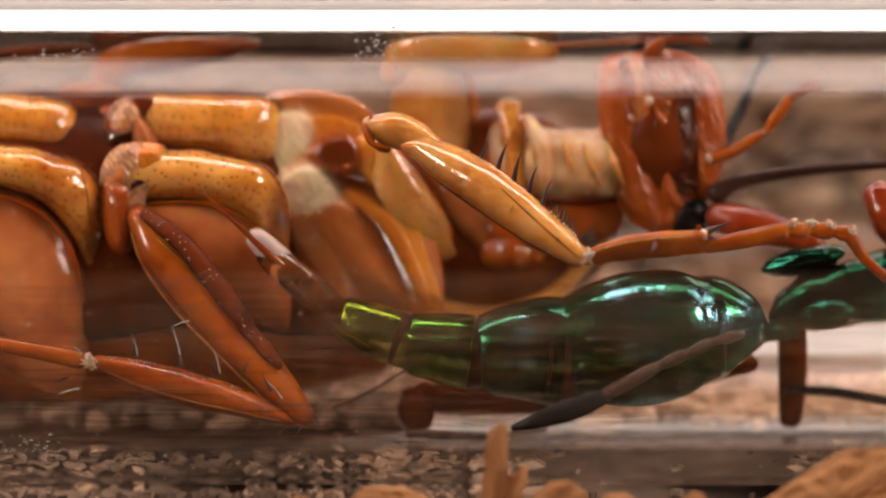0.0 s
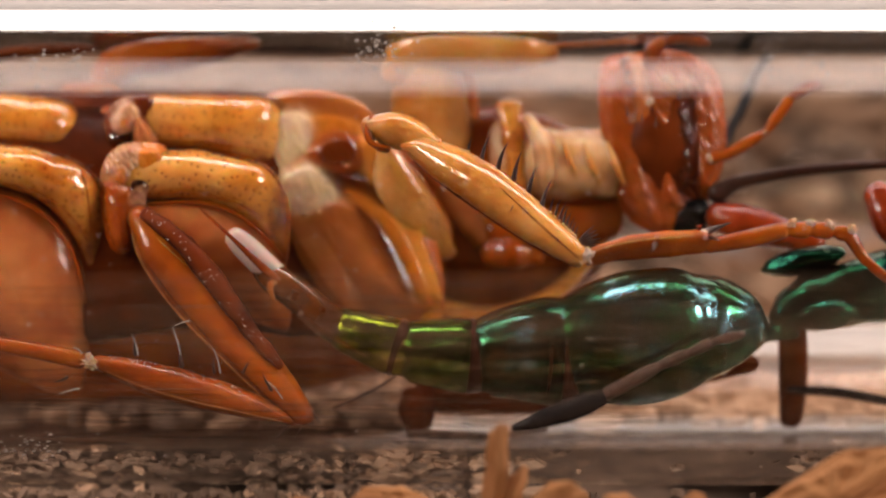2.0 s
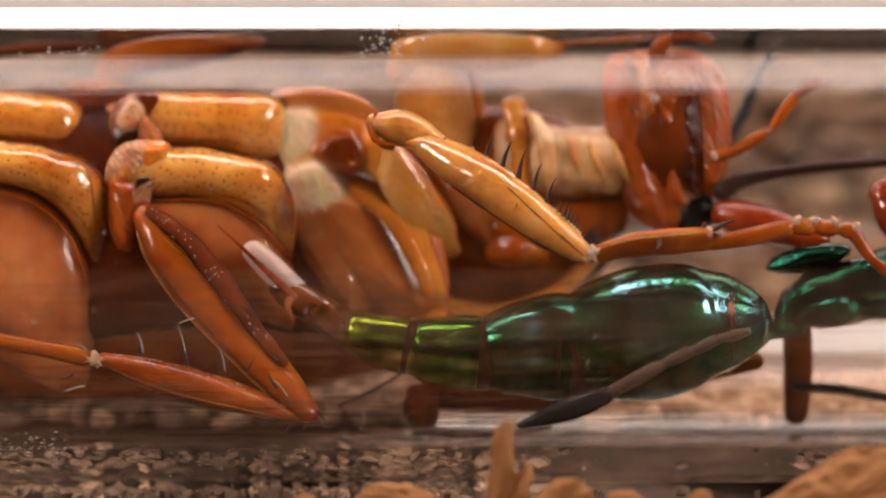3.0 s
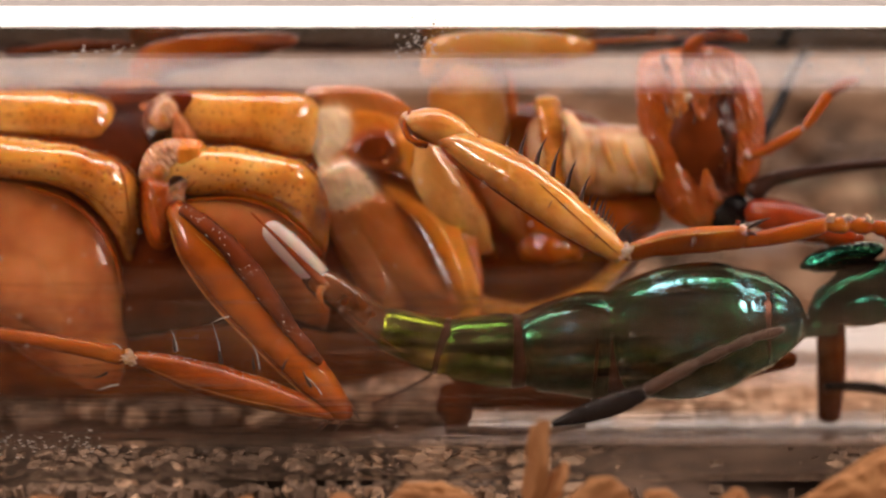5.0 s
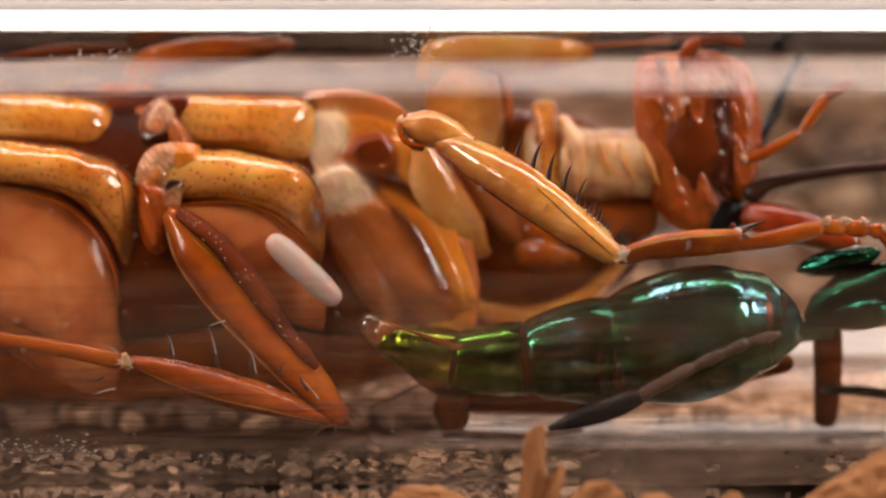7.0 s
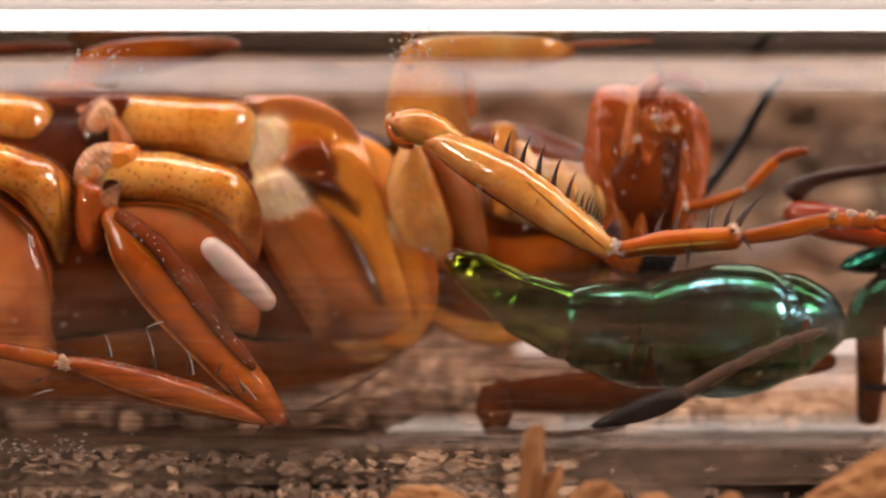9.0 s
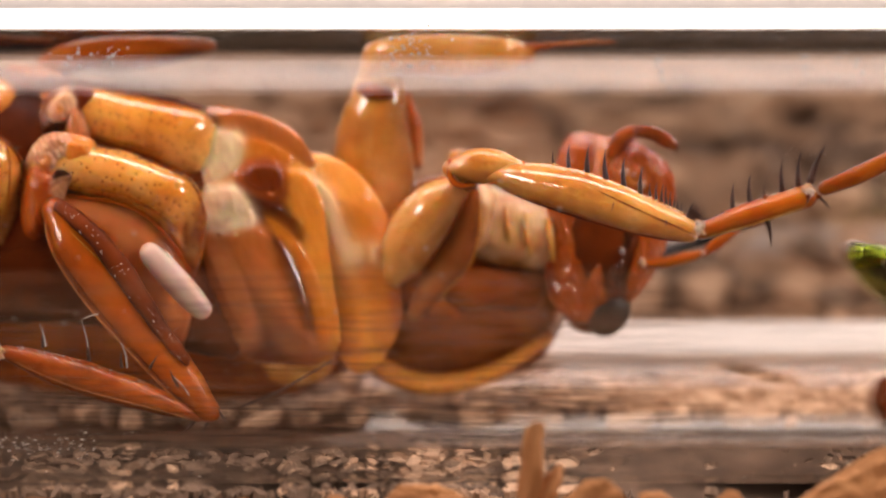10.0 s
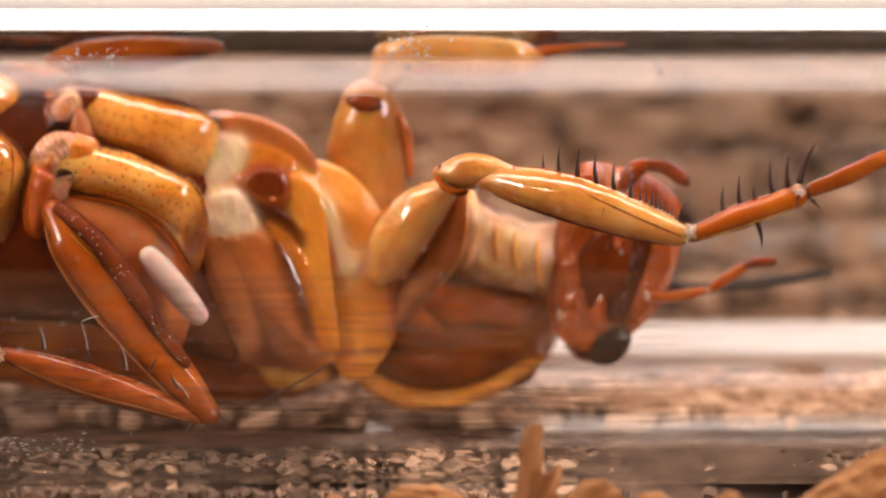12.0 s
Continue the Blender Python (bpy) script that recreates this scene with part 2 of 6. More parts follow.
def catmull(rows, steps):
    pts = [np.array(r, float) for r in rows]
    pts = [2 * pts[0] - pts[1]] + pts + [2 * pts[-1] - pts[-2]]
    out = []
    for i in range(1, len(pts) - 2):
        a, b, c, d = pts[i - 1:i + 3]
        for k in range(steps):
            t = k / steps
            out.append(0.5 * (2 * b + (c - a) * t + (2 * a - 5 * b + 4 * c - d) * t * t + (3 * b - a - 3 * c + d) * t ** 3))
    out.append(pts[-2])
    return out


def loft(rows, sides=16, steps=5, pivot=(0, 0, 0), ends=(1.0, 1.0), wobble=0.0, flat=0.88, bm=None, tips=4.5):
    """A body swept along rows of (across, up, away, half width, half depth); ends: how far each cap bulges, 0 for a cut."""
    bm = bm or bmesh.new()
    if len(rows[0]) == 4:
        rows = [(*r, r[3]) for r in rows]
    path = catmull(rows, steps)
    rings = []
    for i, r in enumerate(path):
        tang = path[min(i + 1, len(path) - 1)][:3] - path[max(i - 1, 0)][:3]
        tang /= np.linalg.norm(tang) + 1e-9
        rings.append((r[:3], tang, max(r[3], 0.004), max(r[4], 0.004)))

    def cap(ring, sign, bulge):
        c, t, a, b = ring
        return [(c + sign * t * bulge * min(a, b) * math.sin(q), t, a * math.cos(q), b * math.cos(q)) for q in (0.5, 1.0, 1.35)]

    if ends[0]:
        rings = cap(rings[0], -1, ends[0])[::-1] + rings
    if ends[1]:
        rings = rings + cap(rings[-1], 1, ends[1])
    pv = np.array(pivot[:3], float)
    loops = []
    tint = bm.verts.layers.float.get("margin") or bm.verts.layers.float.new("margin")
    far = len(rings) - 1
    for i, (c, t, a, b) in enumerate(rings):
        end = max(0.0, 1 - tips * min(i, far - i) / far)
        side = np.cross(t, (0, 0, 1.0))
        side /= np.linalg.norm(side) + 1e-9
        deep = np.cross(side, t)
        ring = []
        for k in range(sides):
            q = 2 * math.pi * k / sides
            x, y = math.cos(q), math.sin(q)
            p = c + side * a * math.copysign(abs(x) ** flat, x) + deep * b * math.copysign(abs(y) ** flat, y)
            if wobble:
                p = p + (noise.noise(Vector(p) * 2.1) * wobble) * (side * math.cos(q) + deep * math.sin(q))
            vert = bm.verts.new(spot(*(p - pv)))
            # ends and silhouettes tinted dark: limb pigment plus painted edge shade
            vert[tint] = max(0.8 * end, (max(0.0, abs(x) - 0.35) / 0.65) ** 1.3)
            ring.append(vert)
        loops.append(ring)
    for lo, hi in zip(loops, loops[1:]):
        for k in range(sides):
            bm.faces.new((lo[k], lo[(k + 1) % sides], hi[(k + 1) % sides], hi[k]))
    bm.faces.new(loops[0][::-1])
    bm.faces.new(loops[-1])
    bmesh.ops.recalc_face_normals(bm, faces=bm.faces[:])
    return bm


def seam(rows, angle, r, pivot=(0, 0, 0), start=0.0, stop=1.0, steps=5, sink=0.3):
    """A thin raised line along a swept body; angle: 0 its lower, 180 its upper, -90 its near side (for a body that runs right)."""
    if len(rows[0]) == 4:
        rows = [(*q, q[3]) for q in rows]
    path = catmull(rows, steps)
    x, y = math.cos(radians(angle)), math.sin(radians(angle))
    line = []
    for i, q in enumerate(path):
        if not start <= i / (len(path) - 1) <= stop:
            continue
        t = path[min(i + 1, len(path) - 1)][:3] - path[max(i - 1, 0)][:3]
        t /= np.linalg.norm(t) + 1e-9
        side = np.cross(t, (0, 0, 1.0))
        side /= np.linalg.norm(side) + 1e-9
        deep = np.cross(side, t)
        out = side * x + deep * y
        p = q[:3] + side * q[3] * math.copysign(abs(x) ** 0.88, x) + deep * q[4] * math.copysign(abs(y) ** 0.88, y)
        line.append((*(p - out * r * sink), r))
    for k in (0, -1):
        line[k] = (*line[k][:3], r * 0.4)
    return loft(line, 6, 2, pivot)


def sheet(a, b, depth, steps=6):
    """The spine of a flattened limb or plate between an upper edge a and a lower edge b, with its half depths."""
    return catmull([(*p, *q, d) for p, q, d in zip(a, b, depth)], steps)


def power(x, box):
    return math.copysign(abs(x) ** box, x)


def sheet_point(path, s, q, box=0.8, crest=1.2):
    """A point of a plate's skin: s runs along it, q is 180 on the upper edge, 0 on the lower, -90 on the near face."""
    f = min(max(s, 0.0), 0.9999) * (len(path) - 1)
    i = int(f)
    r = path[i] + (path[i + 1] - path[i]) * (f - i)
    c, side = (r[:3] + r[3:6]) / 2, (r[3:6] - r[:3]) / 2
    e = crest if math.cos(radians(q)) < 0 and math.sin(radians(q)) < 0 else box
    return c + side * power(math.cos(radians(q)), e) + np.array((0, 0, r[6])) * power(math.sin(radians(q)), e)


def strip(path, pivot=(0, 0, 0), sides=26, ends=(1.0, 1.0), box=0.8, wobble=0.0, tips=4.5, dusk=1.0, rim=0.6, crest=1.2):
    """The skin of a sheet: two edges, a bulging near face and round ends; dusk: where along it the tip's brown pigment
    and painted shade begin;
    crest: how flat the bevel along its near upper edge is."""
    bm = bmesh.new()
    rings = []
    for i, r in enumerate(path):
        c, side = (r[:3] + r[3:6]) / 2, (r[3:6] - r[:3]) / 2
        rings.append((c, side, max(r[6], 0.01), i / (len(path) - 1)))

    def cap(k, sign, bulge):
        c, side, d, s = rings[k]
        t = rings[k][0] - rings[k - int(sign)][0] if k else rings[0][0] - rings[1][0]
        t = t / (np.linalg.norm(t) + 1e-9) * bulge * min(d, np.linalg.norm(side))
        return [(c + t * math.sin(q), side * math.cos(q), d * math.cos(q), s) for q in (0.4, 0.8, 1.15, 1.4)]

    whole = list(rings)
    if ends[0]:
        whole = cap(0, -1, ends[0])[::-1] + whole
    if ends[1]:
        whole = whole + cap(len(rings) - 1, 1, ends[1])
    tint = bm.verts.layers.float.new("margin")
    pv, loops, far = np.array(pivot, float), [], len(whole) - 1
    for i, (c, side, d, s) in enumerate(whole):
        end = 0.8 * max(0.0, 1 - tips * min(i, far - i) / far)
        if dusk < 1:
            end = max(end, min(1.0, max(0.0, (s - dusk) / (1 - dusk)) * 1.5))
        ring = []
        for k in range(sides):
            q = 2 * math.pi * k / sides
            e = crest if math.cos(q) < 0 and math.sin(q) < 0 else box
            x, y = power(math.cos(q), e), power(math.sin(q), e)
            p = c + side * x + np.array((0, 0, d)) * y
            if wobble:
                n = noise.noise(Vector(p) * 2.1) + 0.35 * noise.noise(Vector(p) * 6.5)
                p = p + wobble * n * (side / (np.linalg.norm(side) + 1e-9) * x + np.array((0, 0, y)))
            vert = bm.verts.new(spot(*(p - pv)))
            # lower edge darkened more widely than the upper: shade put into the tint
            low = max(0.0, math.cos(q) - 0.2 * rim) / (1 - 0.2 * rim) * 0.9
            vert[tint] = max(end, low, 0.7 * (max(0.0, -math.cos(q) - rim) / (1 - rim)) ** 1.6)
            ring.append(vert)
        loops.append(ring)
    for lo, hi in zip(loops, loops[1:]):
        for k in range(sides):
            bm.faces.new((lo[k], lo[(k + 1) % sides], hi[(k + 1) % sides], hi[k]))
    bm.faces.new(loops[0][::-1])
    bm.faces.new(loops[-1])
    bmesh.ops.recalc_face_normals(bm, faces=bm.faces[:])
    return bm


def strip_line(path, q, r, pivot=(0, 0, 0), start=0.0, stop=1.0, box=0.8, end_q=None, count=16):
    """A thin raised line on a plate, at one angle or drifting to another."""
    line = []
    for k in range(count + 1):
        f = k / count
        s = start + (stop - start) * f
        p = sheet_point(path, s, q + ((end_q if end_q is not None else q) - q) * f, box)
        line.append((*p, r * (0.3 + 0.7 * math.sin(math.pi * min(max(f, 0.06), 0.94)) ** 0.5)))
    return loft(line, 6, 2, pivot)


# red and dark double as painted shade in gaps and creases
PIGMENT = {"cream": (0.98, 0.8, 0.52), "gold": (0.88, 0.38, 0.05), "amber": (0.72, 0.25, 0.02), "tan": (0.52, 0.17, 0.038), "rosy": (0.54, 0.205, 0.065), "sienna": (0.5, 0.17, 0.035), "rust": (0.4, 0.085, 0.006), "red": (0.13, 0.016, 0.0015), "dark": (0.05, 0.006, 0.001), "black": (0.02, 0.006, 0.002), "skin": (0.66, 0.37, 0.2)}


def relief(patches, pivot, grain=0.035, blend_w=0.05, back=0.25):
    """Soft skin that runs over several plates without a break. Each patch: pigment, base depth, rise, rounding, wrinkles, outline.
    The nearest patch wins at every place, with soft creases and pigment that fades from patch to patch."""
    rims = []
    for *_, outline in patches:
        pts = [np.array(p[:2], float) for p in outline]
        pts = pts[-1:] + pts + pts[:2]
        ring = []
        for a, b, c, d in zip(pts, pts[1:], pts[2:], pts[3:]):
            for k in range(6):
                t = k / 6
                ring.append(0.5 * (2 * b + (c - a) * t + (2 * a - 5 * b + 4 * c - d) * t * t + (3 * b - a - 3 * c + d) * t ** 3))
        rims.append(np.array(ring))
    lo, hi = rims[0].min(0), rims[0].max(0)
    nu, nv = (int(x) for x in np.ceil((hi - lo) / grain) + 1)
    gu, gv = np.meshgrid(lo[0] + grain * np.arange(nu), lo[1] + grain * np.arange(nv), indexing="ij")
    heights, inside0 = [], None
    ripple = np.array([[noise.noise(Vector((u * 1.5, v * 1.5, 3.0))) + 0.5 * noise.noise(Vector((u * 5, v * 5, 1.0))) for v in gv[0]] for u in gu[:, 0]])
    crinkle = np.array([[1 - 2 * abs(noise.noise(Vector((u * 6 + v * 3, v * 2.2 - u, 7.0)))) + 0.5 * noise.noise(Vector((u * 16, v * 12, 2.0))) for v in gv[0]] for u in gu[:, 0]])
    for (name, w, rise, rounding, wrinkle, _), ring in zip(patches, rims):
        best = np.full(gu.shape, 1e9)
        odd = np.zeros(gu.shape, bool)
        for p, q in zip(ring, np.roll(ring, -1, 0)):
            e = q - p
            t = np.clip(((gu - p[0]) * e[0] + (gv - p[1]) * e[1]) / (e @ e + 1e-12), 0, 1)
            best = np.minimum(best, np.hypot(gu - p[0] - t * e[0], gv - p[1] - t * e[1]))
            hit = (p[1] > gv) != (q[1] > gv)
            odd ^= hit & (gu < p[0] + (gv - p[1]) / (e[1] if abs(e[1]) > 1e-9 else 1e-9) * e[0])
        d = np.where(odd, best, -best)
        f = np.clip(d / rounding, 0, 1)
        heights.append(w - rise * np.sqrt(1 - (1 - f) ** 2) + np.maximum(-d, 0) * 0.9 + wrinkle * crinkle + 0.05 * ripple * min(rise, 0.3))
        if inside0 is None:
            inside0 = d > -grain * 0.5
    heights = np.array(heights)
    low = heights.min(0)
    depth = low - blend_w * np.log(np.exp(-(heights - low) / blend_w).sum(0))
    share = np.exp(-(heights - low) / (blend_w * 0.75))
    share /= share.sum(0)
    colour = np.tensordot(share, np.array([PIGMENT[p[0]] for p in patches]), ((0,), (0,)))
    bm = bmesh.new()
    tone = bm.verts.layers.float_color.new("pigment")
    grid = {}
    for i in range(nu):
        for j in range(nv):
            if inside0[i, j]:
                v = bm.verts.new(spot(gu[i, j] - pivot[0], gv[i, j] - pivot[1], depth[i, j] - pivot[2]))
                v[tone] = (*colour[i, j], 1)
                grid[i, j] = v
    for i, j in list(grid):
        four = [grid.get(k) for k in ((i, j), (i + 1, j), (i + 1, j + 1), (i, j + 1))]
        if all(four):
            bm.faces.new(four)
    # the rim turns back, so that the skin has thickness
    rim = [e for e in bm.edges if len(e.link_faces) == 1]
    made = bmesh.ops.extrude_edge_only(bm, edges=rim)["geom"]
    for v in made:
        if isinstance(v, bmesh.types.BMVert):
            v.co.y += back * MM
    for v in [v for v in bm.verts if not v.link_faces]:
        bm.verts.remove(v)
    bmesh.ops.recalc_face_normals(bm, faces=bm.faces[:])
    mid = [f for f in bm.faces if abs(f.normal.y) > 0.5]
    if sum(f.normal.y for f in mid) > 0:
        for f in bm.faces:
            f.normal_flip()
    return bm


def blob(u, v, w, a, b, c, turn=0.0, pivot=(0, 0, 0), wobble=0.0, sub=4):
    """A rounded lump with half sizes a (along), b (across), c (deep), turned clockwise in the upright plane."""
    bm = bmesh.new()
    bmesh.ops.create_icosphere(bm, subdivisions=sub, radius=1)
    rot = Matrix.Rotation(radians(turn), 3, "Y")
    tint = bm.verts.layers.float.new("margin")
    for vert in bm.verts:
        # outer rim tinted dark, painting the shade round a lump
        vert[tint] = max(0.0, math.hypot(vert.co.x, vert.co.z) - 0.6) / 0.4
        p = Vector((vert.co.x * a, vert.co.y * c, vert.co.z * b))
        if wobble:
            p *= 1 + wobble * noise.noise(vert.co * 2.3 + Vector((u, v, w)))
        p = rot @ p
        vert.co = (p + Vector((u - pivot[0], w - pivot[2], v - pivot[1]))) * MM
    return bm


def crust(u, v, w, a, b, c, turn, pivot, count, seed):
    """A joint of wet, wrinkled skin: one uneven knob with small lumps pressed into its near face."""
    rng = random.Random(seed)
    bm = bmesh.new()
    rot = Matrix.Rotation(radians(turn), 3, "Y")
    for k in range(count * 2):
        q, r = rng.uniform(0, 6.28), rng.random() ** 0.5 * 0.72
        size = rng.uniform(0.12, 0.3) if k else 0.86
        off = rot @ Vector((math.cos(q) * r * a, -math.sqrt(1 - r * r) * 0.72 * c, math.sin(q) * r * b)) if k else Vector()
        lump = bmesh.ops.create_icosphere(bm, subdivisions=3 if k else 4, radius=1)["verts"]
        twist, long = rng.uniform(0, 3), rng.uniform(1.2, 2.4) if k else 1.1
        for vert in lump:
            n = 1 + (0.3 if k else 0.22) * noise.noise(vert.co * (1.9 if k else 3.2) + Vector((seed, k, 0)))
            p = Matrix.Rotation(twist, 3, "Y") @ Vector((vert.co.x * a * long, vert.co.y * c * (0.6 if k else 0.9), vert.co.z * b * 0.7)) * size * n
            vert.co = (rot @ p + off + Vector((u - pivot[0], w - pivot[2], v - pivot[1]))) * MM
    return bm


def spine_mesh():
    bm = loft([(0, 0, 0, 0.035), (0.01, 0.12, 0, 0.026), (0.04, 0.25, 0, 0.012), (0.07, 0.33, 0, 0.004)], 6, 2)
    me = bpy.data.meshes.new("spine")
    bm.to_mesh(me)
    bm.free()
    for p in me.polygons:
        p.use_smooth = True
    me.materials.append(SPINE)
    return me


SPINE_ME = spine_mesh()


def spine(parent, at, turn, size=1.0, name="spine"):
    """One spine of the shared mesh, standing on a limb; turn leans it clockwise."""
    ob = new(name, SPINE_ME)
    ob.parent = parent
    ob.matrix_basis = Matrix.Translation(spot(*at)) @ Matrix.Rotation(radians(turn), 4, "Y") @ Matrix.Scale(size, 4)
    return ob


def thing(name, label, category, **more):
    ob = new(name)
    ob.matrix_world = REST
    return tagged(ob, label, category, **more)


def minus(p, q):
    return tuple(a - b for a, b in zip(p, q))


# ---------------------------------------------------------------- setting
def bank(x, y):
    """Height of the litter: flat round the tube, rising in a bank behind it."""
    q = min(max((y - 0.009) / 0.014, 0), 1)
    return q * q * (3 - 2 * q) * (6.5 + 1.6 * noise.noise(Vector((x * 90, 0, 7)))) * MM


def ground():
    bm = bmesh.new()
    n = 120
    grid = []
    for i in range(n + 1):
        row = []
        for j in range(n + 1):
            # fine near the tube, coarse further out
            s, t = (i / n) * 2 - 1, (j / n) * 2 - 1
            x, y = math.copysign(abs(s) ** 4, s) * 3 + s * 0.06, math.copysign(abs(t) ** 4, t) * 3 + t * 0.06
            z = bank(x, y) + (noise.noise(Vector((x, y, 0)) * 160) * 0.9 + noise.noise(Vector((x, y, 3)) * 500) * 0.35 - 0.9) * MM
            row.append(bm.verts.new((x, y, z)))
        grid.append(row)
    for i in range(n):
        for j in range(n):
            bm.faces.new((grid[i][j], grid[i + 1][j], grid[i + 1][j + 1], grid[i][j + 1]))
    ob = part("ground", bm, SOIL)
    return tagged(ob, "dark brown soil under scattered wood chips", "ground", kind="structure")


def chip_into(bm, rng, centre, length, width, thick, turn):
    """An irregular splinter of wood, seven-sided, bent a little along its length."""
    top, low = [], []
    n = 8
    for k in range(n):
        q = 2 * math.pi * k / n
        r = 1 + rng.uniform(-0.3, 0.2)
        p = Vector((math.copysign(abs(math.cos(q)) ** 0.7, math.cos(q)) * length / 2 * r, math.copysign(abs(math.sin(q)) ** 0.7, math.sin(q)) * width / 2 * r, 0))
        bend = (p.x / length) ** 2 * thick * rng.uniform(0, 2)
        up = Vector((0, 0, thick / 2 * rng.uniform(0.5, 1.3)))
        off = Vector((0, 0, bend))
        top.append(bm.verts.new(centre + turn @ (p * 0.93 + up + off)))
        low.append(bm.verts.new(centre + turn @ (p - up + off)))
    bm.faces.new(top)
    bm.faces.new(low[::-1])
    for k in range(n):
        bm.faces.new((low[k], low[(k + 1) % n], top[(k + 1) % n], top[k]))


def litter():
    """Pale shavings and dark bark: bark gathers round the tube, shavings further out."""
    rng = random.Random(5)
    heaps = {"wood_shavings": bmesh.new(), "bark_litter": bmesh.new()}
    for _ in range(17000):
        x, y = rng.uniform(-0.07, 0.07), rng.choice((rng.uniform(-0.16, 0.1), rng.uniform(-0.03, 0.05), rng.uniform(0.002, 0.0105)))
        x *= 0.3 if 0 < y < 0.0105 else 1
        heap = 0.0105 < y < 0.045
        size = (rng.uniform(0.5, 1.9) if heap else rng.uniform(1.0, 5.0)) * MM
        turn = Euler((rng.uniform(-0.5, 0.5), rng.uniform(-0.5, 0.5), rng.uniform(0, 6.28))).to_matrix()
        lift = rng.uniform(0, 1.0) * MM + bank(x, y)
        if abs(y) < 0.0105:
            if abs(y) < 0.0012 or -0.0075 < y < 0:
                continue
            size, lift = rng.uniform(0.4, 1.3) * MM, 0
            turn = Euler((0, 0, rng.uniform(0, 6.28))).to_matrix()
        pale = (0.45 if y < 0 else 0.8) if y > 0.0105 or y < -0.016 else 0.6 + x * 35
        pale += noise.noise(Vector((x, y, 1)) * 60) * 0.6
        name = "wood_shavings" if rng.random() < pale else "bark_litter"
        chip_into(heaps[name], rng, Vector((x, y, lift)), size, size * (rng.uniform(0.5, 0.95) if heap else rng.uniform(0.25, 0.7)), (0.5 * size if heap else rng.uniform(0.3, 0.8) * MM), turn)
    for _ in range(3200):
        x, y = rng.uniform(-0.022, 0.022), rng.uniform(0.0105, 0.032)
        size = rng.uniform(0.5, 1.9) * MM
        turn = Euler((rng.uniform(-0.6, 0.6), rng.uniform(-0.6, 0.6), rng.uniform(0, 6.28))).to_matrix()
        name = "wood_shavings" if rng.random() < 0.74 + 0.5 * noise.noise(Vector((x, y, 4)) * 400) else "bark_litter"
        chip_into(heaps[name], rng, Vector((x, y, bank(x, y) + rng.uniform(0, 0.8) * MM)), size, size * rng.uniform(0.6, 0.95), size * 0.6, turn)
    # small crumbs under the near side of the tube, in patches, paler at one end
    for _ in range(1500):
        x, y = rng.uniform(-0.013, 0.013), -rng.uniform(1.0, 4.3) * MM
        patch = noise.noise(Vector((x * 260, y * 700, 2)))
        middle = rng.random() < math.exp(-(((x + 0.0002) / 0.0026) ** 2))
        if patch < (rng.uniform(-0.5, 0.2) if middle else rng.uniform(0.0, 0.6)):
            continue
        room = TUBE_R - math.sqrt(TUBE_R ** 2 - (y / MM) ** 2)
        turn = Euler((rng.uniform(-0.4, 0.4), rng.uniform(-0.4, 0.4), rng.uniform(0, 6.28))).to_matrix()
        size = min(rng.uniform(0.12, 0.6), 2 * room + 0.12) * MM
        pale = rng.random() < (0.6 if middle else 0.1 if x < 0 else 0.3)
        chip_into(heaps["wood_shavings" if pale else "bark_litter"], rng, Vector((x, y, 0.3 * room * rng.random() * MM)), size, size * rng.uniform(0.3, 0.8), min(0.3, 0.5 * room + 0.04) * MM, turn)
    for (name, bm), mat, label in zip(heaps.items(), (PALE, BARK), ("loose pale wood shavings strewn on soil", "loose dark brown bark crumbs on soil")):
        ob = part(name, bm, mat)
        for p in ob.data.polygons:
            p.use_smooth = False
        tagged(ob, label, "litter", kind="stuff")


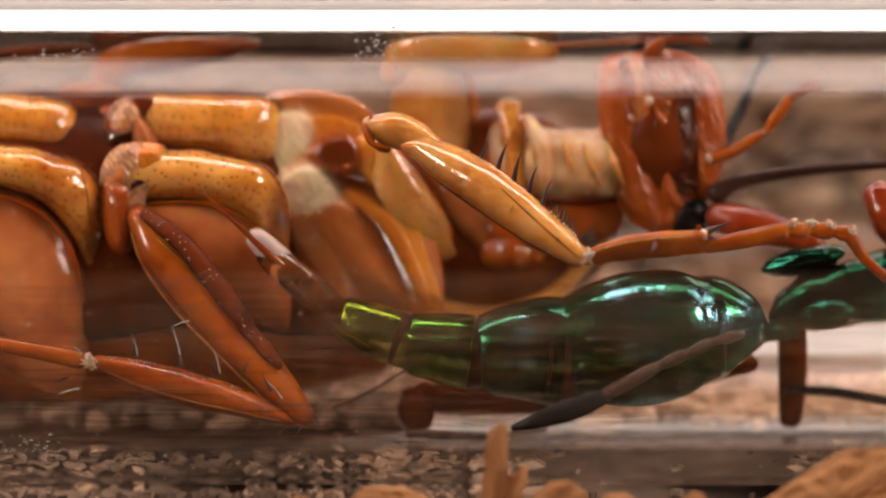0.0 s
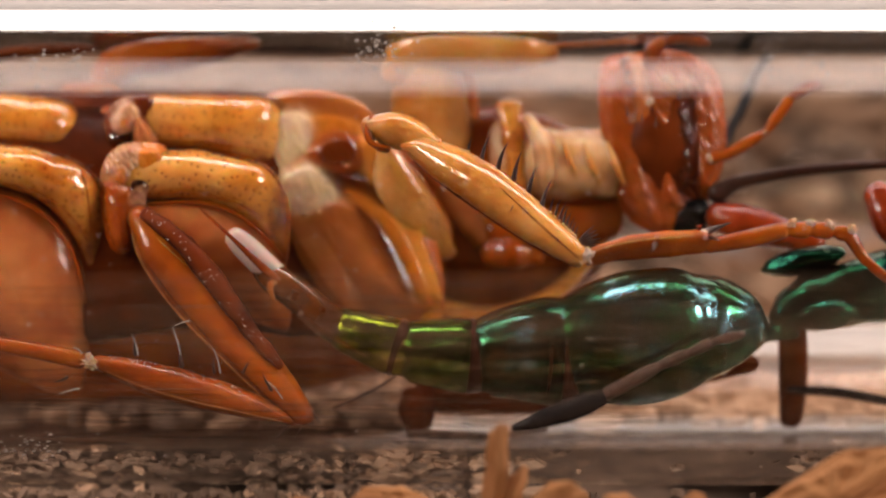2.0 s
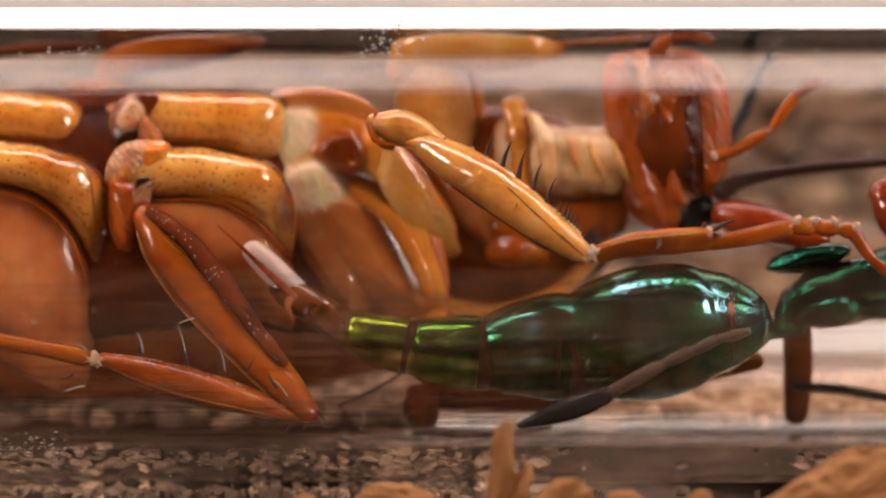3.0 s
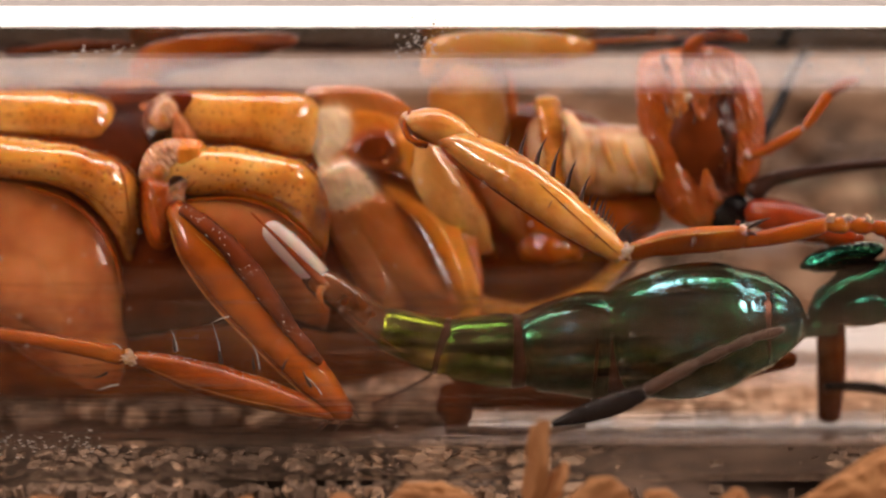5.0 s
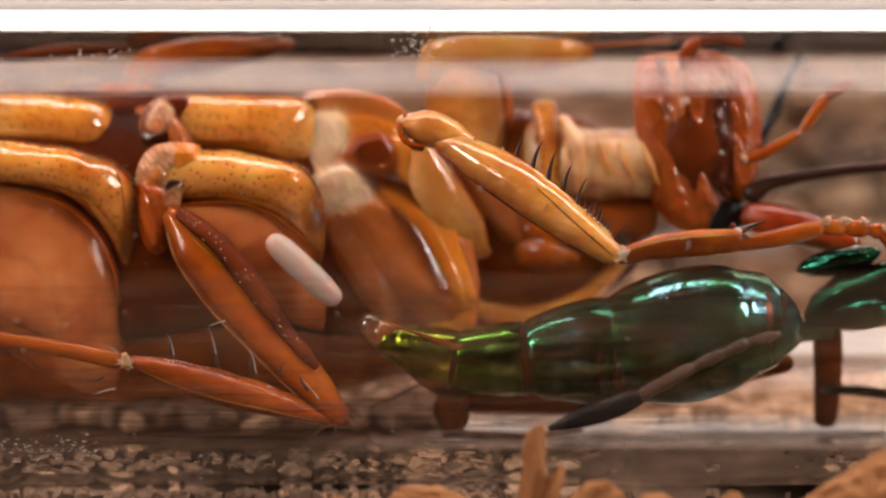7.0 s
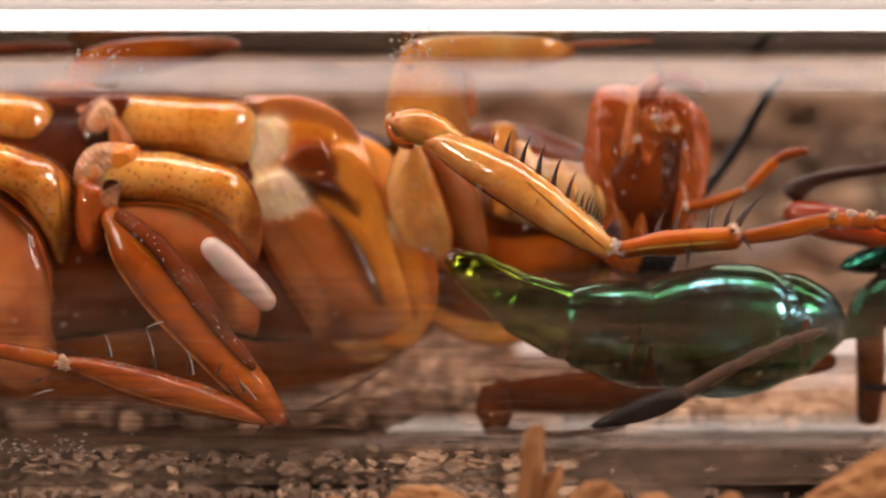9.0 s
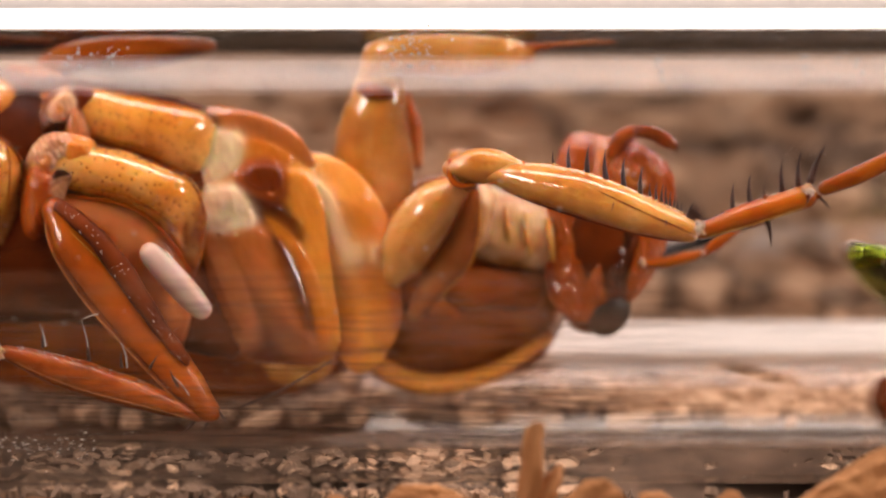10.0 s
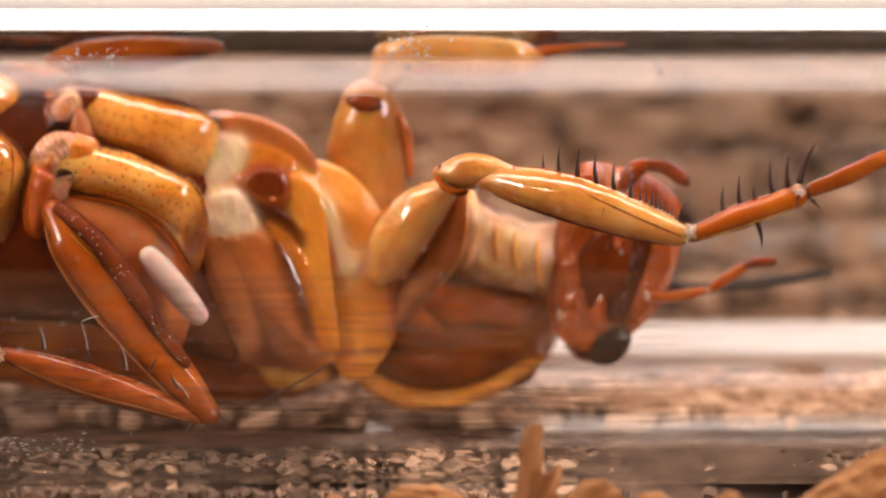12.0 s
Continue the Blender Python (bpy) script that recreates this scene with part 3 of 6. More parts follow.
def wood_chip(at, size, turn, label, seed):
    """A single chip, at a place of the tilted frame, with its three sizes in millimetres and Euler degrees."""
    rng = random.Random(seed)
    bm = bmesh.new()
    L, W, T = size
    # a broken outline with straight edges and sharp corners
    corners = []
    for k in range(8):
        q = 2 * math.pi * (k + rng.uniform(-0.3, 0.3)) / 8
        r = rng.uniform(0.72, 1.12)
        corners.append(Vector((math.cos(q) * L / 2 * r, math.sin(q) * W / 2 * r)))
    edge = []
    for a, b in zip(corners, corners[1:] + corners[:1]):
        edge += [a.lerp(b, k / 8) for k in range(8)]

    def skin(sign):
        rings = []
        for f in (0.25, 0.5, 0.72, 0.88, 0.97, 1.0):
            ring = []
            for k, e in enumerate(edge):
                p = e * f * (1 + 0.05 * noise.noise(Vector((k * 0.7, seed, 1))) * f)
                # fibres run along the chip, the rim is frayed
                z = sign * T / 2 * (1 - 0.45 * f ** 6) + 0.22 * T * noise.noise(Vector((p.x * 1.2, p.y * 9, seed + sign))) + 0.12 * T * noise.noise(Vector((p.x * 5, p.y * 20, seed)))
                z += 0.08 * L * noise.noise(Vector((p.x * 0.6, seed, 5)))
                ring.append(bm.verts.new(Vector((p.x, p.y, z)) * MM))
            rings.append(ring)
        for lo, hi in zip(rings, rings[1:]):
            for k in range(len(edge)):
                bm.faces.new((lo[k - 1], lo[k], hi[k], hi[k - 1]))
        bm.faces.new(rings[0])
        return rings[-1]

    top, low = skin(1), skin(-1)
    for k in range(len(edge)):
        bm.faces.new((top[k - 1], top[k], low[k], low[k - 1]))
    bmesh.ops.recalc_face_normals(bm, faces=bm.faces[:])
    ob = part("wood_chip", bm, CHIP)
    for p in ob.data.polygons:
        p.use_smooth = False
    ob.matrix_world = Matrix.Translation(REST @ spot(*at)) @ pose(0, 0, 0, *turn)
    return tagged(ob, label, "wood chip", group="wood chips before the tube")


def glass_tube():
    """A hollow tube: outer and inner skin, joined by cut ends with sharp edges."""
    bm = bmesh.new()
    sides, length = 200, 45.0

    def ring(r, x):
        return [bm.verts.new(Vector((x, r * math.cos(2 * math.pi * k / sides), r * math.sin(2 * math.pi * k / sides))) * MM) for k in range(sides)]

    def band(lo, hi):
        for k in range(sides):
            bm.faces.new((lo[k], lo[(k + 1) % sides], hi[(k + 1) % sides], hi[k]))

    outer, inner = TUBE_R, TUBE_R - TUBE_WALL
    for a, b, r, q in ((-length, length, outer, outer), (length, -length, inner, inner), (length, length, outer, inner), (-length, -length, inner, outer)):
        band(ring(r, a), ring(q, b))
    bm.normal_update()
    first = bm.faces[:][0]
    if first.normal.dot(first.calc_center_median() * Vector((0, 1, 1))) < 0:
        for f in bm.faces:
            f.normal_flip()
    ob = part("glass_tube", bm, GLASS, at=AXIS)
    ob.visible_shadow = False
    return tagged(ob, "clear glass tube lying on wood chips", "glass tube")


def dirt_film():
    """A thin, streaky film along the inner lower front of the tube: the litter's reflection painted as a smear."""
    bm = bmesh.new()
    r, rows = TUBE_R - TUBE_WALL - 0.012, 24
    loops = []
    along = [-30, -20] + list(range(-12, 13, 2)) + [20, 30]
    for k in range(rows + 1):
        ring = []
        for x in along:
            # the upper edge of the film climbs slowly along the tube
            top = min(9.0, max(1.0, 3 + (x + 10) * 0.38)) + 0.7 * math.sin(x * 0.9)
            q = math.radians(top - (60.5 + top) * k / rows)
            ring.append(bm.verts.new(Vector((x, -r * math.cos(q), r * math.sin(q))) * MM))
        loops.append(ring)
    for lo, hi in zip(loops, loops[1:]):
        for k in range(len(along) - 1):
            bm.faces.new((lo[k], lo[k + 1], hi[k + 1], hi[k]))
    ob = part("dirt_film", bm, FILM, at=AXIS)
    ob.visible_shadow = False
    return tagged(ob, "thin streaky brown film with reflected litter painted into it", "dirt film", kind="stuff")


def glass_dust():
    """Specks and two dried smears on the outside of the tube."""
    rng = random.Random(11)
    bm = bmesh.new()

    def speck(x, q, r, stretch=1.0):
        lump = bmesh.ops.create_icosphere(bm, subdivisions=1, radius=1)["verts"]
        out = Vector((0, -math.cos(q), math.sin(q)))
        along = Vector((0, math.sin(q), math.cos(q)))
        for v in lump:
            c = v.co.copy()
            v.co = (Vector((x, 0, 0)) + out * (TUBE_R + c.z * r * 0.3) + Vector((1, 0, 0)) * c.x * r + along * c.y * r * stretch) * MM

    for _ in range(150):
        speck(rng.uniform(-12, 12), rng.uniform(-1.1, 1.25), rng.choice((0.014, 0.018, 0.024, 0.034)), rng.uniform(0.7, 1.6))
    for x, q, n, wide in ((-1.55, 1.04, 46, 0.28), (-9.0, 1.02, 24, 0.2), (-8.0, 1.05, 20, 0.2), (3.95, 1.0, 26, 0.07), (7.1, 1.02, 12, 0.08), (8.2, 1.02, 16, 0.25), (-1.3, 1.2, 20, 0.3)):
        for _ in range(n):
            speck(x + rng.gauss(0, wide), q + rng.gauss(0, 0.045), rng.uniform(0.015, 0.05), rng.uniform(0.6, 2))
    for _ in range(90):
        speck(rng.uniform(-10.8, -8.4), -0.72 + rng.gauss(0, 0.05), rng.uniform(0.015, 0.06), 0.5)
    ob = part("dust_on_glass", bm, DUST, at=AXIS)
    return tagged(ob, "whitish dust specks on the glass", "dust", kind="stuff")


def paper_strip():
    """A white strip on the litter behind the tube, added for a bright band of light in the glass."""
    bm = bmesh.new()
    bmesh.ops.create_cube(bm, size=1)
    for v in bm.verts:
        v.co = Vector((v.co.x * 0.06, v.co.y * 0.0021, v.co.z * 0.0006))
    bmesh.ops.bevel(bm, geom=bm.edges[:], offset=0.0001, segments=1)
    ob = part("paper_strip", bm, WHITE_BAND)
    ob.matrix_world = pose(0.031, 0.006, 0.0009, 6, 0, 0.4)
    return tagged(ob, "white strip added behind the tube for a bright band of light", "card strip")


def grey_strip():
    """A dull grey strip half buried at the foot of the bank, added for a faint reflected band."""
    bm = bmesh.new()
    bmesh.ops.create_cube(bm, size=1)
    for v in bm.verts:
        v.co = Vector((v.co.x * 0.06, v.co.y * 0.0011, v.co.z * 0.0005))
    bmesh.ops.bevel(bm, geom=bm.edges[:], offset=0.0001, segments=1)
    ob = part("grey_splint", bm, GREY_BAND)
    ob.matrix_world = pose(0.033, 0.0128, 0.0019, 35, 0, 0.5)
    return tagged(ob, "dull grey strip added in the litter for a reflected band", "splint")


# ---------------------------------------------------------------- cockroach
def cockroach():
    roach = thing("cockroach", "amber-brown cockroach lying on its side in the tube", "cockroach")
    # abdomen and the back of the thorax
    hub = (-6.94, 1.48, 0)
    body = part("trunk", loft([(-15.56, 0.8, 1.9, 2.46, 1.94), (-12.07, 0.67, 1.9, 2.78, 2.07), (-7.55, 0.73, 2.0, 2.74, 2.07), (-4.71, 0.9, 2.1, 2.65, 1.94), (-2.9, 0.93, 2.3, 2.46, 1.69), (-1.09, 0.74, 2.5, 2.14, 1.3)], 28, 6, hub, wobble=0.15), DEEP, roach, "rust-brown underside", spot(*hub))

    def on_body(name, bm, mat, label=""):
        return part(name, bm, mat, body, label)

    def plate(name, a, b, depth, mat, label, **more):
        """A plate of the trunk; returns its spine for lines and hairs."""
        path = sheet(a, b, depth)
        on_body(name, strip(path, hub, **more), mat, label)
        return path

    def hairs(owner, path, pivot, count, angles, size, seed, start=0.05, stop=0.85, lean=(20, 70)):
        """Short dark hairs scattered over a plate."""
        rng = random.Random(seed)
        for k in range(count):
            p = sheet_point(path, start + (stop - start) * (k + rng.random()) / count, rng.uniform(*angles))
            spine(owner, minus(tuple(p), pivot), rng.uniform(*lean), size * rng.uniform(0.6, 1.3), "bristle")

    def coxa_dress(path, seed, stop=0.8):
        """What every coxa carries: a bristly upper edge, scattered hairs, fine brown lines."""
        hairs(body, path, hub, 34, (-172, -155), 0.42, seed, 0.03, stop)
        hairs(body, path, hub, 60, (-145, -30), 0.2, seed + 1, 0.03, stop, (60, 130))
        on_body("coxa_seam", strip_line(path, -22, 0.028, hub, 0.05, 0.97), RUST, "brown seam")
        on_body("coxa_seam", strip_line(path, -38, 0.014, hub, 0.1, 0.9, end_q=-62), RUST, "brown seam")
        on_body("coxa_seam", strip_line(path, -172, 0.02, hub, 0.3, 0.98, end_q=-150), DEEP, "brown seam")

    on_body("folded_wing", loft([(-15.73, -0.8, 2.9, 2.61, 0.78), (-11.55, -0.87, 2.9, 2.94, 0.91), (-6.98, -0.8, 2.9, 2.94, 0.91), (-3.71, -0.8, 2.9, 2.68, 0.78), (-1.36, -0.67, 3, 2.22, 0.65), (0.21, -0.53, 3, 1.31, 0.52)], 24, 6, hub, wobble=0.1), RUST, "rust-brown folded wing")
    on_body("far_femur", loft([(-7.65, 4.22, 2.2, 0.46), (-7.13, 4.72, 2.1, 0.68), (-6.28, 5.03, 2, 0.82), (-5.37, 5.3, 2, 0.76), (-4.72, 5.59, 2, 0.54)], 16, 5, hub), RUST, "rust-orange far femur")
    on_body("far_femur", loft([(-10.72, 4.91, 2.4, 0.27), (-9.42, 5.33, 2.4, 0.33), (-8.25, 5.44, 2.4, 0.27)], 14, 5, hub), DEEP, "dark brown far femur")
    # the dark red skin that the plates sit on
    plate("belly_skin", [(-11.31, 3.76, 1.90), (-9.37, 3.78, 1.80), (-7.55, 3.77, 1.70), (-5.61, 3.74, 1.70), (-4.33, 3.68, 1.80), (-3.42, 3.48, 1.90)], [(-11.18, -2.05, 0.50), (-9.26, -2.31, 0.45), (-7.47, -2.05, 0.40), (-5.55, -1.79, 0.40), (-4.02, -1.92, 0.50), (-2.37, -2.06, 0.80)], [.7, .75, .75, .75, .7, .5], DEEP, "dark rust-brown skin", wobble=0.1, box=0.6, crest=0.6, sides=40)
    # soft brown skin between the hind and the middle legs
    plate("membrane", [(-8.83, 3.66, 1.60), (-8.55, 2.76, 1.30), (-8.34, 1.83, 1.00), (-8.13, 0.53, 0.70), (-7.94, -1.02, 0.70)], [(-7.16, 3.66, 1.60), (-7.07, 2.76, 1.30), (-6.99, 1.83, 1.00), (-6.78, 0.53, 0.70), (-6.72, -1.02, 0.70)], [.3, .4, .4, .4, .3], SIENNA, "brown membrane", wobble=0.12)
    plate("membrane", [(-8.15, 2.94, 1.00), (-8.01, 2.47, 0.80), (-7.93, 1.95, 0.60)], [(-7.44, 3.28, 1.00), (-7.30, 2.61, 0.80), (-7.23, 1.95, 0.60)], [.15, .22, .2], TAN, "pinkish tan membrane", wobble=0.08)
    # hind coxae and the plates that they cover
    plate("hind_plate", [(-10.87, 1.48, -0.15), (-9.60, 1.31, -0.15), (-8.96, 0.95, -0.13), (-8.43, 0.37, -0.07), (-8.11, -0.56, 0.05), (-8.03, -1.78, 0.20)], [(-10.87, -2.02, -0.15), (-10.23, -2.53, -0.15), (-9.66, -2.85, -0.13), (-9.16, -3.12, -0.07), (-8.66, -3.26, 0.05), (-8.29, -3.20, 0.20)], [.5, .52, .52, .5, .42, .3], TAN, "tan translucent plate", wobble=0.05)
    plate("hind_plate", [(-10.83, 0.14, -0.55), (-9.94, -0.11, -0.58), (-9.19, -0.74, -0.50), (-8.70, -1.64, -0.30)], [(-10.83, -1.50, -0.55), (-10.07, -1.88, -0.55), (-9.57, -2.26, -0.50), (-9.08, -2.65, -0.30)], [.12, .16, .14, .08], TAN, "tan translucent plate", wobble=0.04)
    on_body("plate_rim", loft([(*(-10.19, 1.28, -0.62), .035), (*(-9.31, 1.00, -0.62), .04), (*(-8.68, 0.47, -0.52), .04), (*(-8.25, -0.27, -0.38), .035), (*(-8.05, -1.20, -0.15), .03)], 8, 5, hub), RUST, "dark rim")
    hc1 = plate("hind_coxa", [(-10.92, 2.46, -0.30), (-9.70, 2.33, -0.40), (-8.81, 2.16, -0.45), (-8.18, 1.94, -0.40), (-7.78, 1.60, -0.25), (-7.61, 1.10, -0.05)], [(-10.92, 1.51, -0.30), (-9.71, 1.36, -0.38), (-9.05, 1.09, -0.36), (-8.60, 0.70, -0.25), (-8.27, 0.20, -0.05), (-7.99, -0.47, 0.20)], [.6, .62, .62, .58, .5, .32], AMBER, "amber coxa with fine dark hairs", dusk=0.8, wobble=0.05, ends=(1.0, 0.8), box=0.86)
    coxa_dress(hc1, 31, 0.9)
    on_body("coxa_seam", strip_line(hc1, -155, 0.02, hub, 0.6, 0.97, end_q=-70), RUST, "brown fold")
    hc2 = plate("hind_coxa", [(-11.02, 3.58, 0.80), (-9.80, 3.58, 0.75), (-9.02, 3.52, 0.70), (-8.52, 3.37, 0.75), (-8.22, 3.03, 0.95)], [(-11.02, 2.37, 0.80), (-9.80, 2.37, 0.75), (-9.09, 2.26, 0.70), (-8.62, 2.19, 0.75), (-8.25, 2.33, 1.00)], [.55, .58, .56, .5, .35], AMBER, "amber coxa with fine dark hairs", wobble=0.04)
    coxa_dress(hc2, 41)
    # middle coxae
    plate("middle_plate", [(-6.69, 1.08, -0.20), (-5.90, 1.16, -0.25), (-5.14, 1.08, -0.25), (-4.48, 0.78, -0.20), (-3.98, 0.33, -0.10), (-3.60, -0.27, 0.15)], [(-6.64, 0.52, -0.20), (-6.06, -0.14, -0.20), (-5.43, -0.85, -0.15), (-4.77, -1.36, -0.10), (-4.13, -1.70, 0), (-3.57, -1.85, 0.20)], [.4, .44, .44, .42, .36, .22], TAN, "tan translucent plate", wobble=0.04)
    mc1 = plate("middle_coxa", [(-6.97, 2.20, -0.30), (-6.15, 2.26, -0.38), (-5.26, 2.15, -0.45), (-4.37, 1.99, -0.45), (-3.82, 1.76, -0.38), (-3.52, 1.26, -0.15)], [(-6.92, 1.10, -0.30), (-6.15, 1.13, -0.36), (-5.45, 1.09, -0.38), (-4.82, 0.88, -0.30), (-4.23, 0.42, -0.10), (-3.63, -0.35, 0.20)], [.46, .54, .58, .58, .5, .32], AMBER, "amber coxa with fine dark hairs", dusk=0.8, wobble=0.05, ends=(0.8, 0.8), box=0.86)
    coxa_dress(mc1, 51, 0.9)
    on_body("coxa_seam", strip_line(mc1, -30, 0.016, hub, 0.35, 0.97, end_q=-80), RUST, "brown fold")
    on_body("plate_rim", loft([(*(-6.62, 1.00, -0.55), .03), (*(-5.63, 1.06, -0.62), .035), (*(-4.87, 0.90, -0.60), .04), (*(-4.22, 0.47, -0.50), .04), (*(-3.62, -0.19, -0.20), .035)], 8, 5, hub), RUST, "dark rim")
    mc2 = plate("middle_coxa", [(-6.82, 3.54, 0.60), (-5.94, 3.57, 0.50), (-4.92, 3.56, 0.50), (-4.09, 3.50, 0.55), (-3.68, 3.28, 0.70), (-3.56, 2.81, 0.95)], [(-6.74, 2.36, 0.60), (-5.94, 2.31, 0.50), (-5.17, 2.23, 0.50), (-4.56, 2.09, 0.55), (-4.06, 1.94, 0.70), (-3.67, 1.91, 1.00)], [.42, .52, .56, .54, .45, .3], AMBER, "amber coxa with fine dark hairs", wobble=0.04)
    coxa_dress(mc2, 61, 0.9)
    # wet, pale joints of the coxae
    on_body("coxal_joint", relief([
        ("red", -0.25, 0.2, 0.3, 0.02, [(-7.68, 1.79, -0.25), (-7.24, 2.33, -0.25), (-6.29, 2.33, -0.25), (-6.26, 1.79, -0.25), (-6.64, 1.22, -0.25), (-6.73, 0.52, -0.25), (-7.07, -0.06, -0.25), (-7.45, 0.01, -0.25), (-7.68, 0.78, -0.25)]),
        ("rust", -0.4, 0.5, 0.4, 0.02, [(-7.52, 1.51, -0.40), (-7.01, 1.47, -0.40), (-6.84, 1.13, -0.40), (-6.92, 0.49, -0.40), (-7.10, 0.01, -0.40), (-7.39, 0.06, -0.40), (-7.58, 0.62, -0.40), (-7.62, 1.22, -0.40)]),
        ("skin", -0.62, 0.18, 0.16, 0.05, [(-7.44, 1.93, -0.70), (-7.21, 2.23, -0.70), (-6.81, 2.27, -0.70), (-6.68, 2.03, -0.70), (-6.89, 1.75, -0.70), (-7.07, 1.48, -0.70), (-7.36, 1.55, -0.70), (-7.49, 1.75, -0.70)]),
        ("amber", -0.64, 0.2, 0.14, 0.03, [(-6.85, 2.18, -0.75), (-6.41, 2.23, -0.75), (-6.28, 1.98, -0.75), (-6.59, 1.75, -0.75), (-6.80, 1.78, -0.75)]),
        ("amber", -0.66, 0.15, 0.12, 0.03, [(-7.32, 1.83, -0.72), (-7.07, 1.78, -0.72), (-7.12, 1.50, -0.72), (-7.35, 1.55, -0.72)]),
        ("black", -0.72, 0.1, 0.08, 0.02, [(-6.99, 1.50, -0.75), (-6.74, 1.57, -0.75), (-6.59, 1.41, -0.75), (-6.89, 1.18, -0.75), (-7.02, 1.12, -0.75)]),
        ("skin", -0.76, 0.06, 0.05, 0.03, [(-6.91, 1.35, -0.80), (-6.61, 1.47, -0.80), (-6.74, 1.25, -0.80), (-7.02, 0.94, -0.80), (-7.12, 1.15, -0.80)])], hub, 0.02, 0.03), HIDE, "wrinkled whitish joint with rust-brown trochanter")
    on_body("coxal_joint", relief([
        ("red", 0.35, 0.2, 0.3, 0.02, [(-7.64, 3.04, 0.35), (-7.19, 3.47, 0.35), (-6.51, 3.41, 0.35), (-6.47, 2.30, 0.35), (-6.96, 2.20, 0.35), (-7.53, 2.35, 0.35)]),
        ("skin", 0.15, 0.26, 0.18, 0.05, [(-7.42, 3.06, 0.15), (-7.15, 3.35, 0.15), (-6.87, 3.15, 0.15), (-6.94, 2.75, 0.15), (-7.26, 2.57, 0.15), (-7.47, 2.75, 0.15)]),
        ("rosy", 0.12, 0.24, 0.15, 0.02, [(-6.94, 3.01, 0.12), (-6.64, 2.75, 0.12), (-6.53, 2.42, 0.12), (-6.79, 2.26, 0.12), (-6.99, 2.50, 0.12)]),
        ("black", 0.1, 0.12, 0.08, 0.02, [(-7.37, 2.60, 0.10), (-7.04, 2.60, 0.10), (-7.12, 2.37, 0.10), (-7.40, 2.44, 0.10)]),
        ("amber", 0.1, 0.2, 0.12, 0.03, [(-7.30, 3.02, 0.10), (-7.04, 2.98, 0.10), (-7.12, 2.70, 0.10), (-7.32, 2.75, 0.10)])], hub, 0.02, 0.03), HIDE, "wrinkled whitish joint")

    # membranes, lobes and dark plates of the breast
    on_body("breast_tissue", loft([(-3.41, 2.71, 1.6, 0.77, 0.52), (-2.69, 1.83, 1.35, 1.24, 0.64), (-1.98, 0.66, 1.2, 1.44, 0.72), (-1.34, -0.64, 1.2, 1.34, 0.69), (-0.89, -1.82, 1.4, 0.9, 0.57)], 26, 7, hub, wobble=0.12), GOLD, "golden translucent tissue")
